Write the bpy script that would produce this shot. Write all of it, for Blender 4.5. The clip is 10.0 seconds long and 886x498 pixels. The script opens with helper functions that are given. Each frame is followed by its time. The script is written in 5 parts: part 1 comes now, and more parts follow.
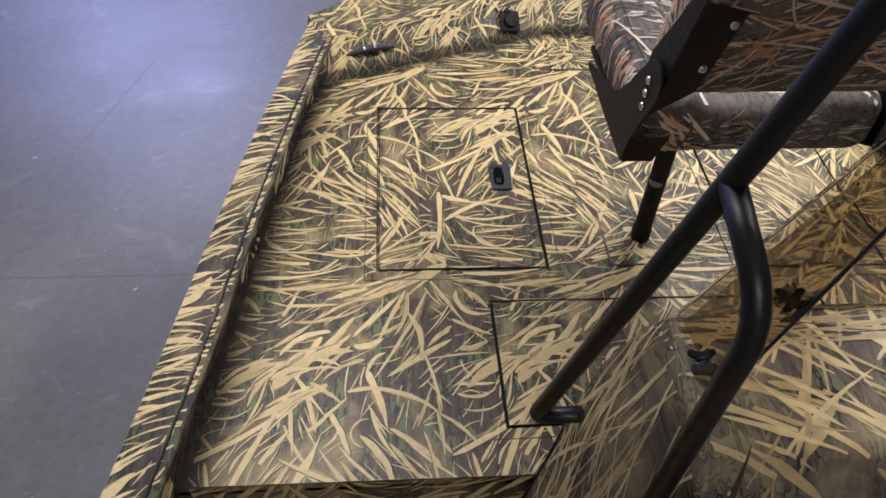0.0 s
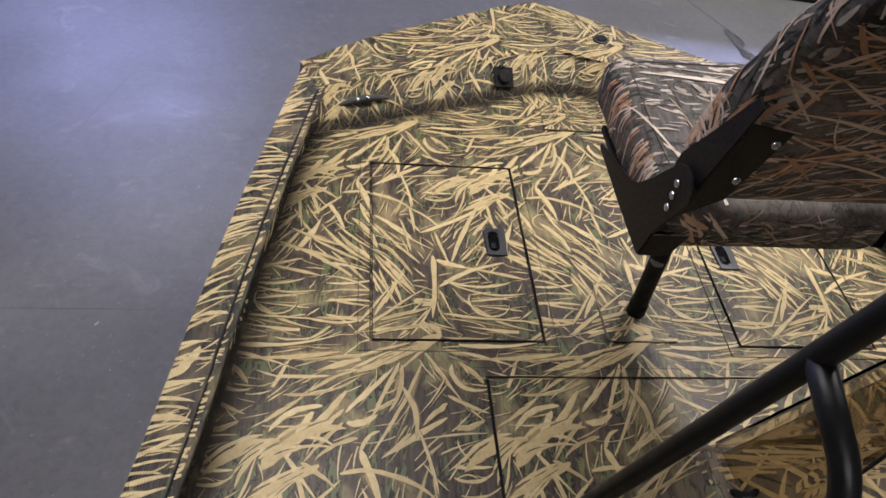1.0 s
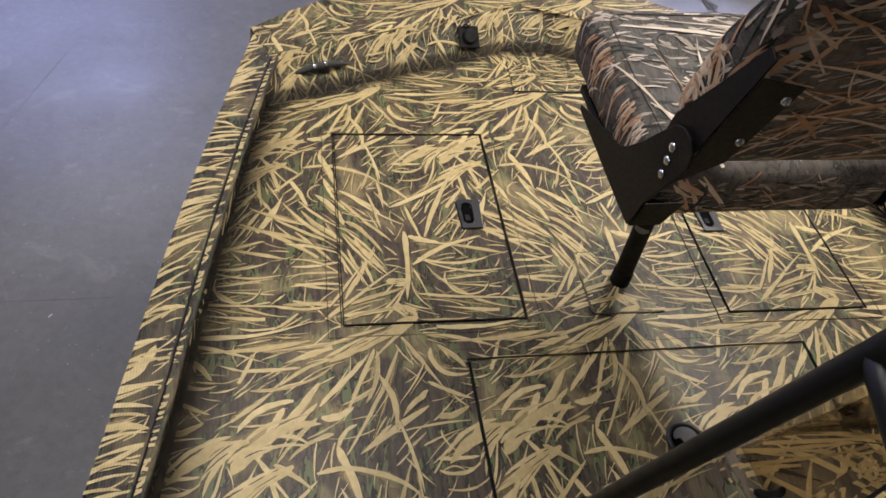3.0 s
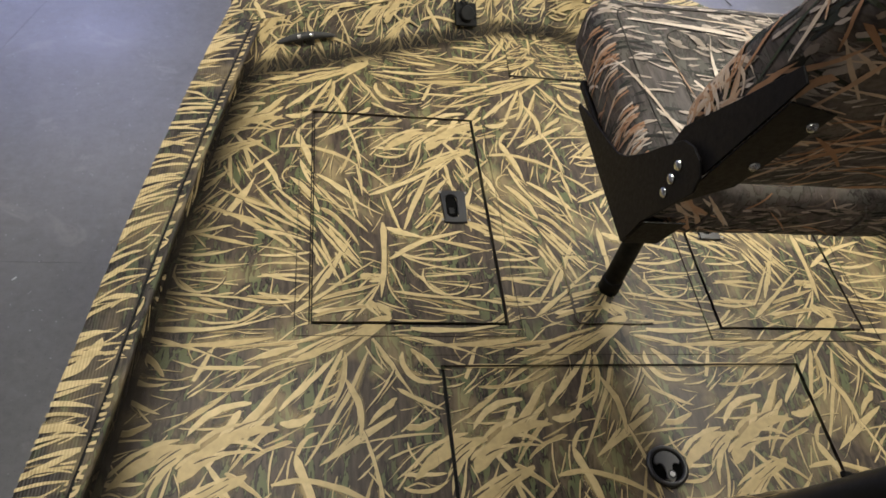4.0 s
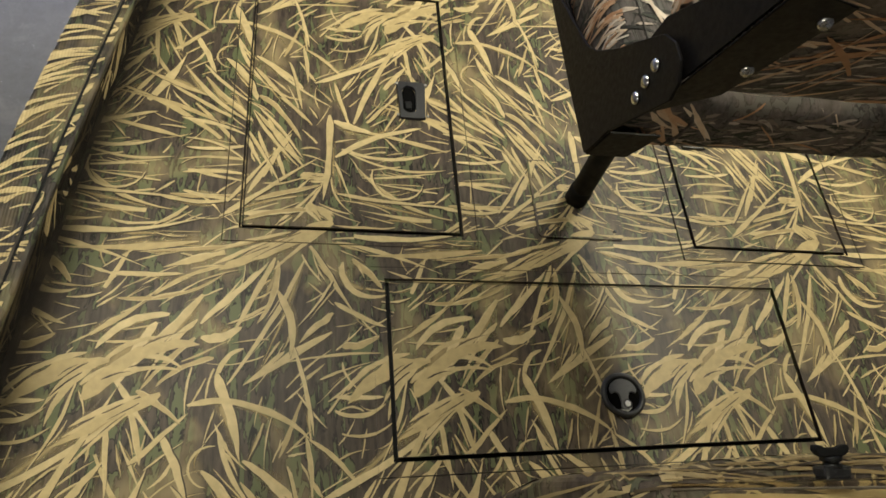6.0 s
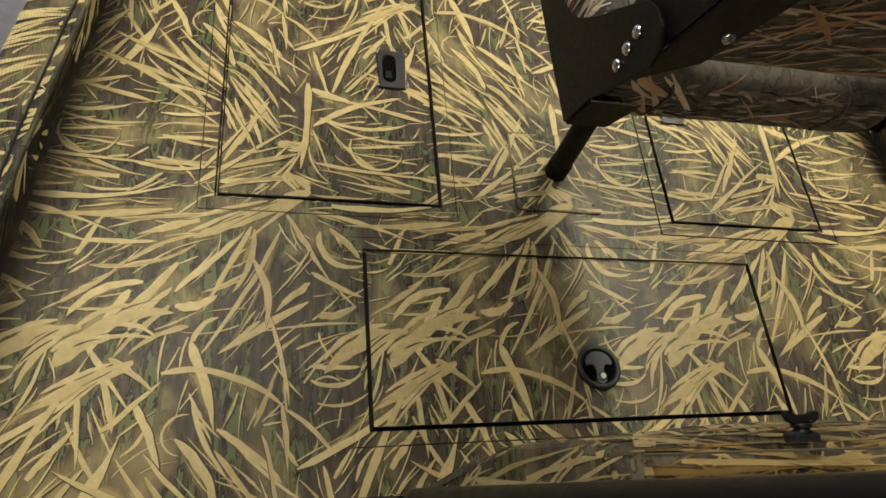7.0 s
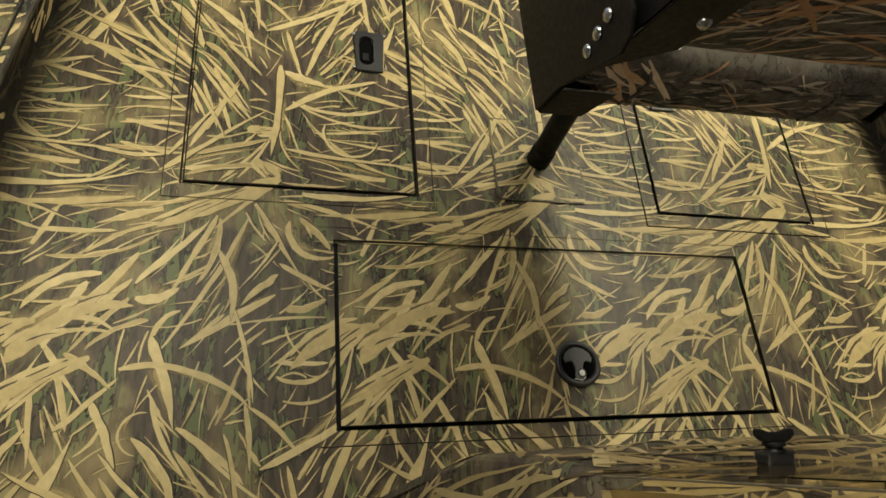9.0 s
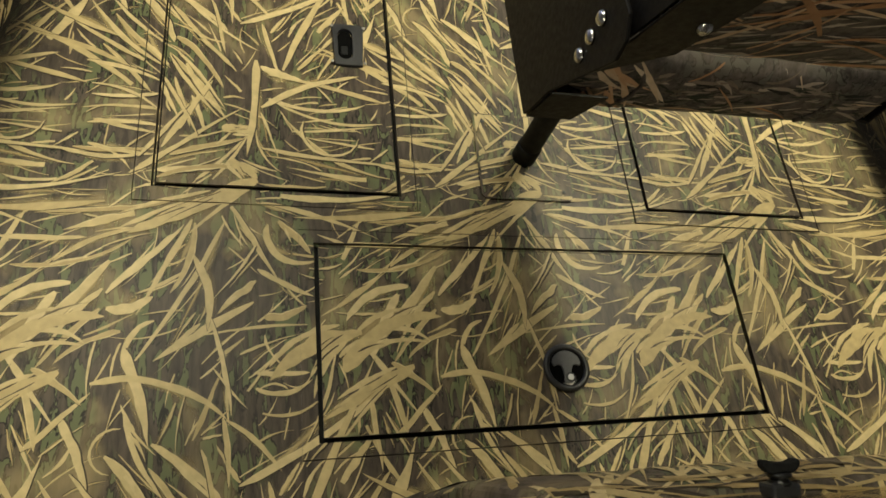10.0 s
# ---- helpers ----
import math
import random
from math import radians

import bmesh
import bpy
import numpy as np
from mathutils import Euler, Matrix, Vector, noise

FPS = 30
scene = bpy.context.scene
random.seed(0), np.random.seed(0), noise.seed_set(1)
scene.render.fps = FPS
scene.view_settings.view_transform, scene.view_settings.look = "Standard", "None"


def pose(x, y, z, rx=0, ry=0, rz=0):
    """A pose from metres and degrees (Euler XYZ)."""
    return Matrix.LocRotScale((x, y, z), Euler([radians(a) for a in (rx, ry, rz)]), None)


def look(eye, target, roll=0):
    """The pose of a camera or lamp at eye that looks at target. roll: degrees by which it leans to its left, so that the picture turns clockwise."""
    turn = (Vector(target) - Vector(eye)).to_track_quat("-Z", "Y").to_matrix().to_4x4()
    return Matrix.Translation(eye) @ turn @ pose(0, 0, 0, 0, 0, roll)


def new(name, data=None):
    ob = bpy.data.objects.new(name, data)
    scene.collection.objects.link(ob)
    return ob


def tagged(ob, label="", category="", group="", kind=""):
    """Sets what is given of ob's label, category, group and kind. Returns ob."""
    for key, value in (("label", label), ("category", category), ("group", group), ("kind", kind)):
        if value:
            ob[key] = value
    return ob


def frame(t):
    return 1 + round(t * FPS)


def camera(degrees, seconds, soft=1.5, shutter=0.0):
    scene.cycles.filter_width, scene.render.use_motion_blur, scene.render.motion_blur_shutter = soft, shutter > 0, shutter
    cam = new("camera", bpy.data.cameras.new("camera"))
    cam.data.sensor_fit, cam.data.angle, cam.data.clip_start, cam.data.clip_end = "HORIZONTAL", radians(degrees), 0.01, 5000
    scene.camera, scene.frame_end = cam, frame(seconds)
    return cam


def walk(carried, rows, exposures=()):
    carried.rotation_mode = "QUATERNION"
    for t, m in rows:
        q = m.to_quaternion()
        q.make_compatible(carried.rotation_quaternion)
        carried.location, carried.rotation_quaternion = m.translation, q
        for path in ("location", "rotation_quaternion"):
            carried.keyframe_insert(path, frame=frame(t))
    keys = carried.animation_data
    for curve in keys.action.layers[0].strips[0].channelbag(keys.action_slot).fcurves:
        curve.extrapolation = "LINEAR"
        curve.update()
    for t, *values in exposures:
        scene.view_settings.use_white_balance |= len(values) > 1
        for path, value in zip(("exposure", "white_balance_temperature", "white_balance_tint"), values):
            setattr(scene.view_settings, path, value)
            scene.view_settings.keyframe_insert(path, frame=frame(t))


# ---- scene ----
cam = camera(62.0, 10.0, 1.65)
PATH = [
    (0, (-0.216, -1.092, 1.36), (-0.098, 0.271, -0.099), 2.5),
    (0.5, (-0.269, -1.011, 1.374), (-0.158, 0.346, -0.091), 5.7),
    (1, (-0.316, -0.964, 1.407), (-0.076, 0.427, -0.01), 8.4),
    (1.5, (-0.317, -0.954, 1.414), (-0.048, 0.476, 0.042), 6.8),
    (2, (-0.31, -0.925, 1.396), (-0.034, 0.485, 0.005), 6.4),
    (2.5, (-0.303, -0.904, 1.379), (-0.02, 0.481, -0.037), 6.4),
    (2.7, (-0.315, -0.893, 1.362), (-0.018, 0.463, -0.078), 6.8),
    (3.8, (-0.305, -0.764, 1.305), (0.085, 0.482, -0.211), 14.5),
    (4, (-0.276, -0.748, 1.299), (0.082, 0.498, -0.224), 13.6),
    (4.5, (-0.24, -0.738, 1.28), (0.141, 0.488, -0.253), 14.6),
    (5, (-0.219, -0.726, 1.259), (0.144, 0.466, -0.305), 14.5),
    (5.5, (-0.193, -0.687, 1.23), (0.184, 0.411, -0.398), 16.4),
    (6, (-0.18, -0.639, 1.202), (0.227, 0.361, -0.482), 20.8),
    (7.5, (-0.172, -0.649, 1.19), (0.302, 0.291, -0.51), 25.5),
    (8, (-0.161, -0.647, 1.187), (0.316, 0.292, -0.513), 25.7),
    (8.5, (-0.142, -0.632, 1.172), (0.323, 0.297, -0.537), 25.7),
    (9, (-0.121, -0.61, 1.164), (0.345, 0.289, -0.561), 26.4),
    (9.5, (-0.122, -0.575, 1.157), (0.362, 0.297, -0.577), 27.4),
    (10, (-0.115, -0.562, 1.143), (0.398, 0.292, -0.591), 28.9),
]
walk(cam, [(t, look(eye, target, roll)) for t, eye, target, roll in PATH],
     exposures=[(0.0, 0.32, 5750, 18), (0.5, 0.10, 5800, 18), (2.5, 0.05, 6050, 16), (5.0, -0.05, 6500, 5), (7.5, -0.06, 7100, 1), (10.0, -0.10, 7250, -2)])

# ---- world and lamps ----
FLOOR, ROOF = -1.3, 2.6
world = bpy.data.worlds.new("room_air")
scene.world = world
world.use_nodes = True
world.node_tree.nodes["Background"].inputs[0].default_value = (0.6, 0.62, 0.7, 1)
world.node_tree.nodes["Background"].inputs[1].default_value = 0.05
# place, size, watts, colour of the ceiling fixtures, all out of view
LAMPS = [((1.62, 1.2, ROOF - 0.14), (0.34, 1.25), 76, (1.0, 0.93, 0.78)),
         # added as fill over the port deck
         ((-0.7, 0.9, ROOF - 0.14), (1.25, 0.35), 36, (1.0, 0.95, 0.84)),
         ((-3.6, 8.3, ROOF - 0.14), (2.9, 1.5), 225, (0.52, 0.56, 1.0)),
         ((6.2, 10.6, ROOF - 0.14), (2.3, 1.1), 220, (0.56, 0.59, 1.0)),
         # added as fill from behind, to brighten the rear of the seat
         ((-0.2, -2.9, ROOF - 0.14), (1.25, 0.35), 24, (1.0, 0.93, 0.80)),
         # added to brighten the far floor and the partition
         ((3.2, 4.6, ROOF - 0.14), (1.25, 0.35), 55, (1.0, 0.96, 0.90))]
for at, size, watts, tint in LAMPS:
    data = bpy.data.lights.new("ceiling_glow", "AREA")
    data.shape, data.size, data.size_y, data.energy, data.color = "RECTANGLE", size[0], size[1], watts, tint
    new("ceiling_glow", data).matrix_world = pose(at[0], at[1], at[2] - 0.02)

# ---- materials ----


def material(name, rough=0.5, metal=0.0, spec=0.5):
    m = bpy.data.materials.new(name)
    m.use_nodes = True
    nt = m.node_tree
    b = nt.nodes["Principled BSDF"]
    b.inputs["Roughness"].default_value = rough
    b.inputs["Metallic"].default_value = metal
    b.inputs["Specular IOR Level"].default_value = spec
    return m, nt, b


def node(nt, kind, **inputs):
    n = nt.nodes.new(kind)
    for k, v in inputs.items():
        n.inputs[k.replace("_", " ")].default_value = v
    return n


def coords(nt, scale=(1, 1, 1), turn=(0, 0, 0), kind="Object"):
    tc = nt.nodes.new("ShaderNodeTexCoord")
    mp = nt.nodes.new("ShaderNodeMapping")
    mp.inputs["Scale"].default_value = scale
    mp.inputs["Rotation"].default_value = turn
    nt.links.new(tc.outputs[kind], mp.inputs["Vector"])
    return mp.outputs["Vector"]


def noise_of(nt, vec, scale, detail=4.0, rough=0.55, distort=0.0):
    n = node(nt, "ShaderNodeTexNoise", Scale=scale, Detail=detail, Roughness=rough, Distortion=distort)
    nt.links.new(vec, n.inputs["Vector"])
    return n.outputs["Fac"]


def ramp(nt, fac, stops, mode="LINEAR"):
    r = nt.nodes.new("ShaderNodeValToRGB")
    r.color_ramp.interpolation = mode
    while len(r.color_ramp.elements) < len(stops):
        r.color_ramp.elements.new(0.5)
    for e, (p, c) in zip(r.color_ramp.elements, stops):
        e.position = p
        e.color = (*c, 1) if len(c) == 3 else c
    nt.links.new(fac, r.inputs["Fac"])
    return r.outputs["Color"]


def mix(nt, fac, a, b, mode="MIX"):
    m = nt.nodes.new("ShaderNodeMix")
    m.data_type, m.blend_type = "RGBA", mode
    for v, i in ((fac, 0), (a, 6), (b, 7)):
        if hasattr(v, "is_linked"):
            nt.links.new(v, m.inputs[i])
        elif i == 0:
            m.inputs[i].default_value = v
        else:
            m.inputs[i].default_value = (*v, 1)
    return m.outputs[2]


def bump(nt, b, height, strength=0.3, dist=0.002):
    n = node(nt, "ShaderNodeBump", Strength=strength, Distance=dist)
    nt.links.new(height, n.inputs["Height"])
    nt.links.new(n.outputs["Normal"], b.inputs["Normal"])


def grey(v):
    return (v, v, v)


def camo_ground(name, dark, mid, olive, line, tan, rough, cloud=0.35, along=(0, 0, 0), ribs=0.0):
    """The printed ground under the reeds: streaky bark brown with olive flakes, dark cracks and tan haze."""
    m, nt, b = material(name, rough, 0.0, 0.4 if rough == 0.5 and not ribs else 0.22)
    v = coords(nt, (1, 0.16, 1), along)
    streak = noise_of(nt, v, 95, 5, 0.6, 0.3)
    base = ramp(nt, streak, [(0.32, dark), (0.62, mid)])
    wob = noise_of(nt, coords(nt, (1, 0.27, 1), along), 66, 3, 0.5, 1.0)
    patch = noise_of(nt, coords(nt, (1, 0.45, 1), along), 9, 2, 0.5)
    flake = ramp(nt, wob, [(0.53, grey(0)), (0.55, grey(1))])
    where = ramp(nt, patch, [(0.42, grey(0)), (0.50, grey(1))])
    both = mix(nt, 1.0, flake, where, "MULTIPLY")
    col = mix(nt, both, base, olive)
    crack = ramp(nt, wob, [(0.49, grey(0)), (0.51, grey(1)), (0.535, grey(1)), (0.55, grey(0))])
    crack = mix(nt, 1.0, crack, where, "MULTIPLY")
    col = mix(nt, crack, col, line)
    haze = ramp(nt, noise_of(nt, coords(nt, (1, 0.8, 1), along), 7.5, 3, 0.5, 0.6), [(0.52, grey(0)), (0.74, grey(cloud))])
    col = mix(nt, haze, col, tan)
    nt.links.new(col, b.inputs["Base Color"])
    grain = noise_of(nt, coords(nt), 900, 2, 0.6)
    if ribs:
        w = node(nt, "ShaderNodeTexWave", Scale=ribs, Distortion=0.0)
        w.bands_direction = "X"
        nt.links.new(coords(nt), w.inputs["Vector"])
        bump(nt, b, w.outputs["Fac"], 0.28, 0.002)
    else:
        bump(nt, b, grain, 0.15, 0.0006)
    return m


def camo_reed(name, stops, rough, sheen=0.22, clear=0.0, ribs=0.0):
    """Ink of the reeds: its tone comes from each reed's own shade."""
    m, nt, b = material(name, rough, 0.0, sheen)
    a = nt.nodes.new("ShaderNodeAttribute")
    a.attribute_name = "shade"
    col = ramp(nt, a.outputs["Fac"], stops)
    n = ramp(nt, noise_of(nt, coords(nt), 60, 4), [(0.3, grey(0.78)), (0.7, grey(1.0))])
    col = mix(nt, 1.0, col, n, "MULTIPLY")
    nt.links.new(col, b.inputs["Base Color"])
    if clear:
        c = nt.nodes.new("ShaderNodeAttribute")
        c.attribute_name = "cover"
        nt.links.new(mix(nt, 1.0, c.outputs["Color"], grey(1 - clear), "MULTIPLY"), b.inputs["Alpha"])
    if ribs:
        w = node(nt, "ShaderNodeTexWave", Scale=ribs, Distortion=0.0)
        w.bands_direction = "X"
        nt.links.new(coords(nt), w.inputs["Vector"])
        bump(nt, b, w.outputs["Fac"], 0.28, 0.002)
    return m


TAN, TAN2, TAN3 = (0.675, 0.535, 0.284), (0.555, 0.428, 0.212), (0.37, 0.265, 0.12)
DECK = camo_ground("printed_camo_ground", (0.034, 0.026, 0.020), (0.092, 0.070, 0.054), (0.118, 0.130, 0.064), (0.014, 0.012, 0.009), TAN2, 0.42, 0.5)
SIDE = camo_ground("printed_camo_side", (0.034, 0.026, 0.020), (0.092, 0.070, 0.054), (0.118, 0.130, 0.064), (0.014, 0.012, 0.009), TAN2, 0.45, 0.3, (0, 0, 1.2))
RAIL = camo_ground("ribbed_camo_vinyl", (0.018, 0.016, 0.014), (0.065, 0.054, 0.046), (0.075, 0.085, 0.048), (0.015, 0.013, 0.010), TAN2, 0.5, 0.4, (0, 0, 0.2), 60.0)
REED = camo_reed("printed_reed", [(0.0, (0.035, 0.027, 0.02)), (0.09, (0.06, 0.045, 0.03)), (0.1, TAN3), (0.45, TAN2), (1.0, TAN)], 0.42)
HAZE = camo_reed("airbrushed_reed", [(0.0, (0.045, 0.035, 0.026)), (0.1, TAN3), (1.0, TAN2)], 0.42, 0.22, 0.2)
RAIL_REED = camo_reed("ribbed_reed", [(0.0, (0.035, 0.027, 0.02)), (0.09, (0.06, 0.045, 0.03)), (0.1, TAN3), (0.45, TAN2), (1.0, TAN)], 0.5, 0.22, 0.0, 60.0)
CLOTH = camo_ground("camo_seat_vinyl", (0.034, 0.028, 0.025), (0.108, 0.091, 0.083), (0.092, 0.087, 0.074), (0.030, 0.026, 0.022), (0.30, 0.22, 0.16), 0.62, 0.2, (0, 0, 1.4))
CLOTH_FLECK = camo_reed("camo_seat_fleck", [(0.0, (0.012, 0.010, 0.008)), (0.35, (0.03, 0.035, 0.025)), (0.5, (0.20, 0.155, 0.12)), (1.0, (0.62, 0.53, 0.45))], 0.6)
CLOTH_REED = camo_reed("camo_seat_reed", [(0.0, (0.02, 0.016, 0.013)), (0.12, (0.035, 0.06, 0.04)), (0.2, (0.26, 0.12, 0.055)), (0.5, (0.50, 0.28, 0.155)), (0.75, (0.60, 0.46, 0.33)), (1.0, (0.72, 0.64, 0.55))], 0.6)


def plain(name, col, rough, metal=0.0, scale=120, spread=0.25, relief=0.1, spec=0.5):
    m, nt, b = material(name, rough, metal, spec)
    n = noise_of(nt, coords(nt), scale, 5)
    lo = tuple(c * (1 - spread) for c in col)
    hi = tuple(min(1, c * (1 + spread)) for c in col)
    nt.links.new(ramp(nt, n, [(0.3, lo), (0.7, hi)]), b.inputs["Base Color"])
    r = ramp(nt, noise_of(nt, coords(nt), scale * 0.2, 4), [(0.3, grey(max(0, rough - 0.08))), (0.7, grey(min(1, rough + 0.1)))])
    nt.links.new(r, b.inputs["Roughness"])
    bump(nt, b, n, relief, 0.0008)
    return m


LATCH_GREY = plain("worn_grey_plastic", (0.105, 0.105, 0.108), 0.5, 0.0, 500, 0.15, 0.1, 0.4)
MATTE = plain("grey_black_plastic", (0.045, 0.045, 0.046), 0.62, 0.0, 500, 0.15, 0.1, 0.3)
BLACK = plain("black_powder_coat", (0.008, 0.007, 0.007), 0.5, 0.0, 700, 0.3, 0.2, 0.15)
SATIN = plain("black_satin_tube", (0.009, 0.009, 0.009), 0.40, 0.0, 300, 0.25, 0.08, 0.35)
PLASTIC = plain("black_moulded_plastic", (0.022, 0.022, 0.024), 0.4, 0.0, 500, 0.2, 0.15)
RUBBER = plain("black_rubber", (0.008, 0.008, 0.008), 0.75, 0.0, 300, 0.3, 0.1, 0.25)
ZINC = plain("dull_zinc", (0.30, 0.29, 0.27), 0.45, 1.0, 200, 0.1, 0.05)
# near-black that paints in the shade inside the latch wells
WELL_SHADE = plain("well_shade_black", (0.003, 0.003, 0.003), 0.9, 0.0, 50, 0.1, 0.0, 0.05)
STEEL = plain("bright_stainless", (0.72, 0.71, 0.69), 0.22, 1.0, 200, 0.08, 0.03)
WHITE = plain("white_paint", (0.78, 0.77, 0.75), 0.55, 0.0, 30, 0.04, 0.05)
PLASTER = plain("grey_wall_paint", (0.42, 0.42, 0.43), 0.8, 0.0, 12, 0.08, 0.1)
ROOFING = plain("ceiling_paint", (0.32, 0.32, 0.33), 0.85, 0.0, 8, 0.08, 0.1)
CARPET = plain("dark_mat_fibre", (0.030, 0.028, 0.025), 0.95, 0.0, 60, 0.6, 0.8, 0.1)
LOGO = plain("pale_sticker", (0.16, 0.16, 0.15), 0.5, 0.0, 100, 0.1, 0.0)
JOINT = plain("concrete_joint", (0.185, 0.180, 0.172), 0.7, 0.0, 60, 0.3, 0.1)
HAIRLINE = plain("hairline_crack", (0.205, 0.198, 0.188), 0.6, 0.0, 60, 0.15, 0.1)
THREAD = plain("dark_thread", (0.03, 0.025, 0.02), 0.8, 0.0, 300, 0.2, 0.1)


def concrete():
    m, nt, b = material("sealed_concrete", 0.4, 0.0, 0.5)
    v = coords(nt)
    big = noise_of(nt, v, 0.9, 6, 0.6, 0.4)
    fine = noise_of(nt, v, 22, 6, 0.7)
    speck = noise_of(nt, v, 160, 2, 0.6)
    col = mix(nt, 0.5, ramp(nt, big, [(0.3, (0.175, 0.170, 0.160)), (0.7, (0.295, 0.286, 0.265))]), ramp(nt, fine, [(0.3, (0.175, 0.170, 0.158)), (0.7, (0.285, 0.278, 0.258))]))
    stain = ramp(nt, noise_of(nt, v, 3.2, 5, 0.65, 1.2), [(0.60, grey(0)), (0.68, grey(0.5))])
    col = mix(nt, stain, col, (0.36, 0.34, 0.31))
    col = mix(nt, ramp(nt, speck, [(0.66, grey(0)), (0.70, grey(0.6))]), col, (0.07, 0.07, 0.07))
    chip = noise_of(nt, v, 75, 1, 0.4)
    col = mix(nt, ramp(nt, chip, [(0.775, grey(0)), (0.79, grey(0.7))]), col, (0.55, 0.54, 0.52))
    nt.links.new(col, b.inputs["Base Color"])
    patch = noise_of(nt, v, 2.6, 8, 0.7, 0.8)
    nt.links.new(ramp(nt, mix(nt, 0.35, patch, fine), [(0.36, grey(0.34)), (0.64, grey(0.47))]), b.inputs["Roughness"])
    bump(nt, b, mix(nt, 0.5, fine, speck), 0.16, 0.004)
    return m


CONCRETE = concrete()


def smoked():
    m, nt, b = material("smoked_acrylic", 0.03, 0.0, 0.5)
    b.inputs["Base Color"].default_value = (0.54, 0.49, 0.41, 1)
    b.inputs["Transmission Weight"].default_value = 1.0
    b.inputs["IOR"].default_value = 1.06
    n = ramp(nt, noise_of(nt, coords(nt), 14, 4), [(0.3, grey(0.02)), (0.75, grey(0.08))])
    nt.links.new(n, b.inputs["Roughness"])
    return m


ACRYLIC = smoked()
EDGE = plain("polished_acrylic_edge", (0.20, 0.165, 0.115), 0.5, 0.0, 80, 0.2, 0.05)


def glowing(name, tint, strength):
    m, nt, b = material(name, 0.5)
    b.inputs["Emission Color"].default_value = (*tint, 1)
    b.inputs["Emission Strength"].default_value = strength
    return m


# ---- mesh tools ----


def part(name, bm, mat, parent=None, label="", smooth=False):
    me = bpy.data.meshes.new(name)
    if isinstance(bm, tuple):
        me.from_pydata(bm[0], [], bm[1])
        me.update()
    else:
        bm.normal_update()
        bm.to_mesh(me)
        bm.free()
    me.materials.append(mat)
    if smooth:
        for p in me.polygons:
            p.use_smooth = True
    ob = new(name, me)
    ob.parent = parent
    return tagged(ob, label)


def thing(name, label, category, group="", at=(0, 0, 0)):
    e = new(name)
    e.location = at
    e.empty_display_size = 0.05
    bpy.context.view_layer.update()
    return tagged(e, label, category, group)


def box(x0, x1, y0, y1, z0, z1, bevel=0.0, seg=2):
    bm = bmesh.new()
    bmesh.ops.create_cube(bm, size=1)
    bmesh.ops.transform(bm, matrix=Matrix.Translation(((x0 + x1) / 2, (y0 + y1) / 2, (z0 + z1) / 2)) @ Matrix.Diagonal((x1 - x0, y1 - y0, z1 - z0, 1)), verts=bm.verts)
    if bevel:
        bmesh.ops.bevel(bm, geom=bm.edges[:], offset=bevel, segments=seg, profile=0.5, affect="EDGES")
    return bm


def prism(outline, lift, bevel=0.0, seg=2):
    """A closed outline of 3D points, thickened by the vector lift."""
    bm = bmesh.new()
    vs = [bm.verts.new(p) for p in outline]
    f = bm.faces.new(vs)
    r = bmesh.ops.extrude_face_region(bm, geom=[f])
    bmesh.ops.translate(bm, vec=Vector(lift), verts=[v for v in r["geom"] if isinstance(v, bmesh.types.BMVert)])
    bmesh.ops.recalc_face_normals(bm, faces=bm.faces)
    if bevel:
        bmesh.ops.bevel(bm, geom=bm.edges[:], offset=bevel, segments=seg, profile=0.5, affect="EDGES")
    return bm


def lathe(profile, m=Matrix(), seg=32):
    """Turn a profile of (radius, height) about the z axis, then pose it."""
    bm = bmesh.new()
    rings = []
    for r, h in profile:
        rings.append([bm.verts.new(m @ Vector((r * math.cos(a), r * math.sin(a), h))) for a in (2 * math.pi * i / seg for i in range(seg))])
    for a, b in zip(rings, rings[1:]):
        for i in range(seg):
            bm.faces.new((a[i], a[(i + 1) % seg], b[(i + 1) % seg], b[i]))
    bm.faces.new(rings[0][::-1])
    bm.faces.new(rings[-1])
    bmesh.ops.recalc_face_normals(bm, faces=bm.faces)
    return bm


def smooth_path(points, steps=8):
    """Corners of a bent tube, rounded: each point is (place, bend radius)."""
    out = [Vector(points[0][0])]
    for (a, _), (b, r), (c, _) in zip(points, points[1:], points[2:]):
        a, b, c = Vector(a), Vector(b), Vector(c)
        u, w = (a - b).normalized(), (c - b).normalized()
        p, q = b + u * r, b + w * r
        for i in range(steps + 1):
            s = i / steps
            out.append((1 - s) ** 2 * p + 2 * s * (1 - s) * b + s ** 2 * q)
    out.append(Vector(points[-1][0]))
    return out


def tube(path, radius, seg=20):
    """A round bar along a path; radius is one number or a function of the way along, 0 to 1."""
    bm = bmesh.new()
    rings, up = [], Vector((0.31, 0.2, 0.93))
    for i, p in enumerate(path):
        d = (path[min(i + 1, len(path) - 1)] - path[max(i - 1, 0)]).normalized()
        s = d.cross(up).normalized()
        up = s.cross(d)
        r = radius(i / (len(path) - 1)) if callable(radius) else radius
        rings.append([bm.verts.new(p + r * (math.cos(a) * s + math.sin(a) * up)) for a in (2 * math.pi * k / seg for k in range(seg))])
    for a, b in zip(rings, rings[1:]):
        for i in range(seg):
            bm.faces.new((a[i], a[(i + 1) % seg], b[(i + 1) % seg], b[i]))
    bm.faces.new(rings[0][::-1])
    bm.faces.new(rings[-1])
    bmesh.ops.recalc_face_normals(bm, faces=bm.faces)
    return bm


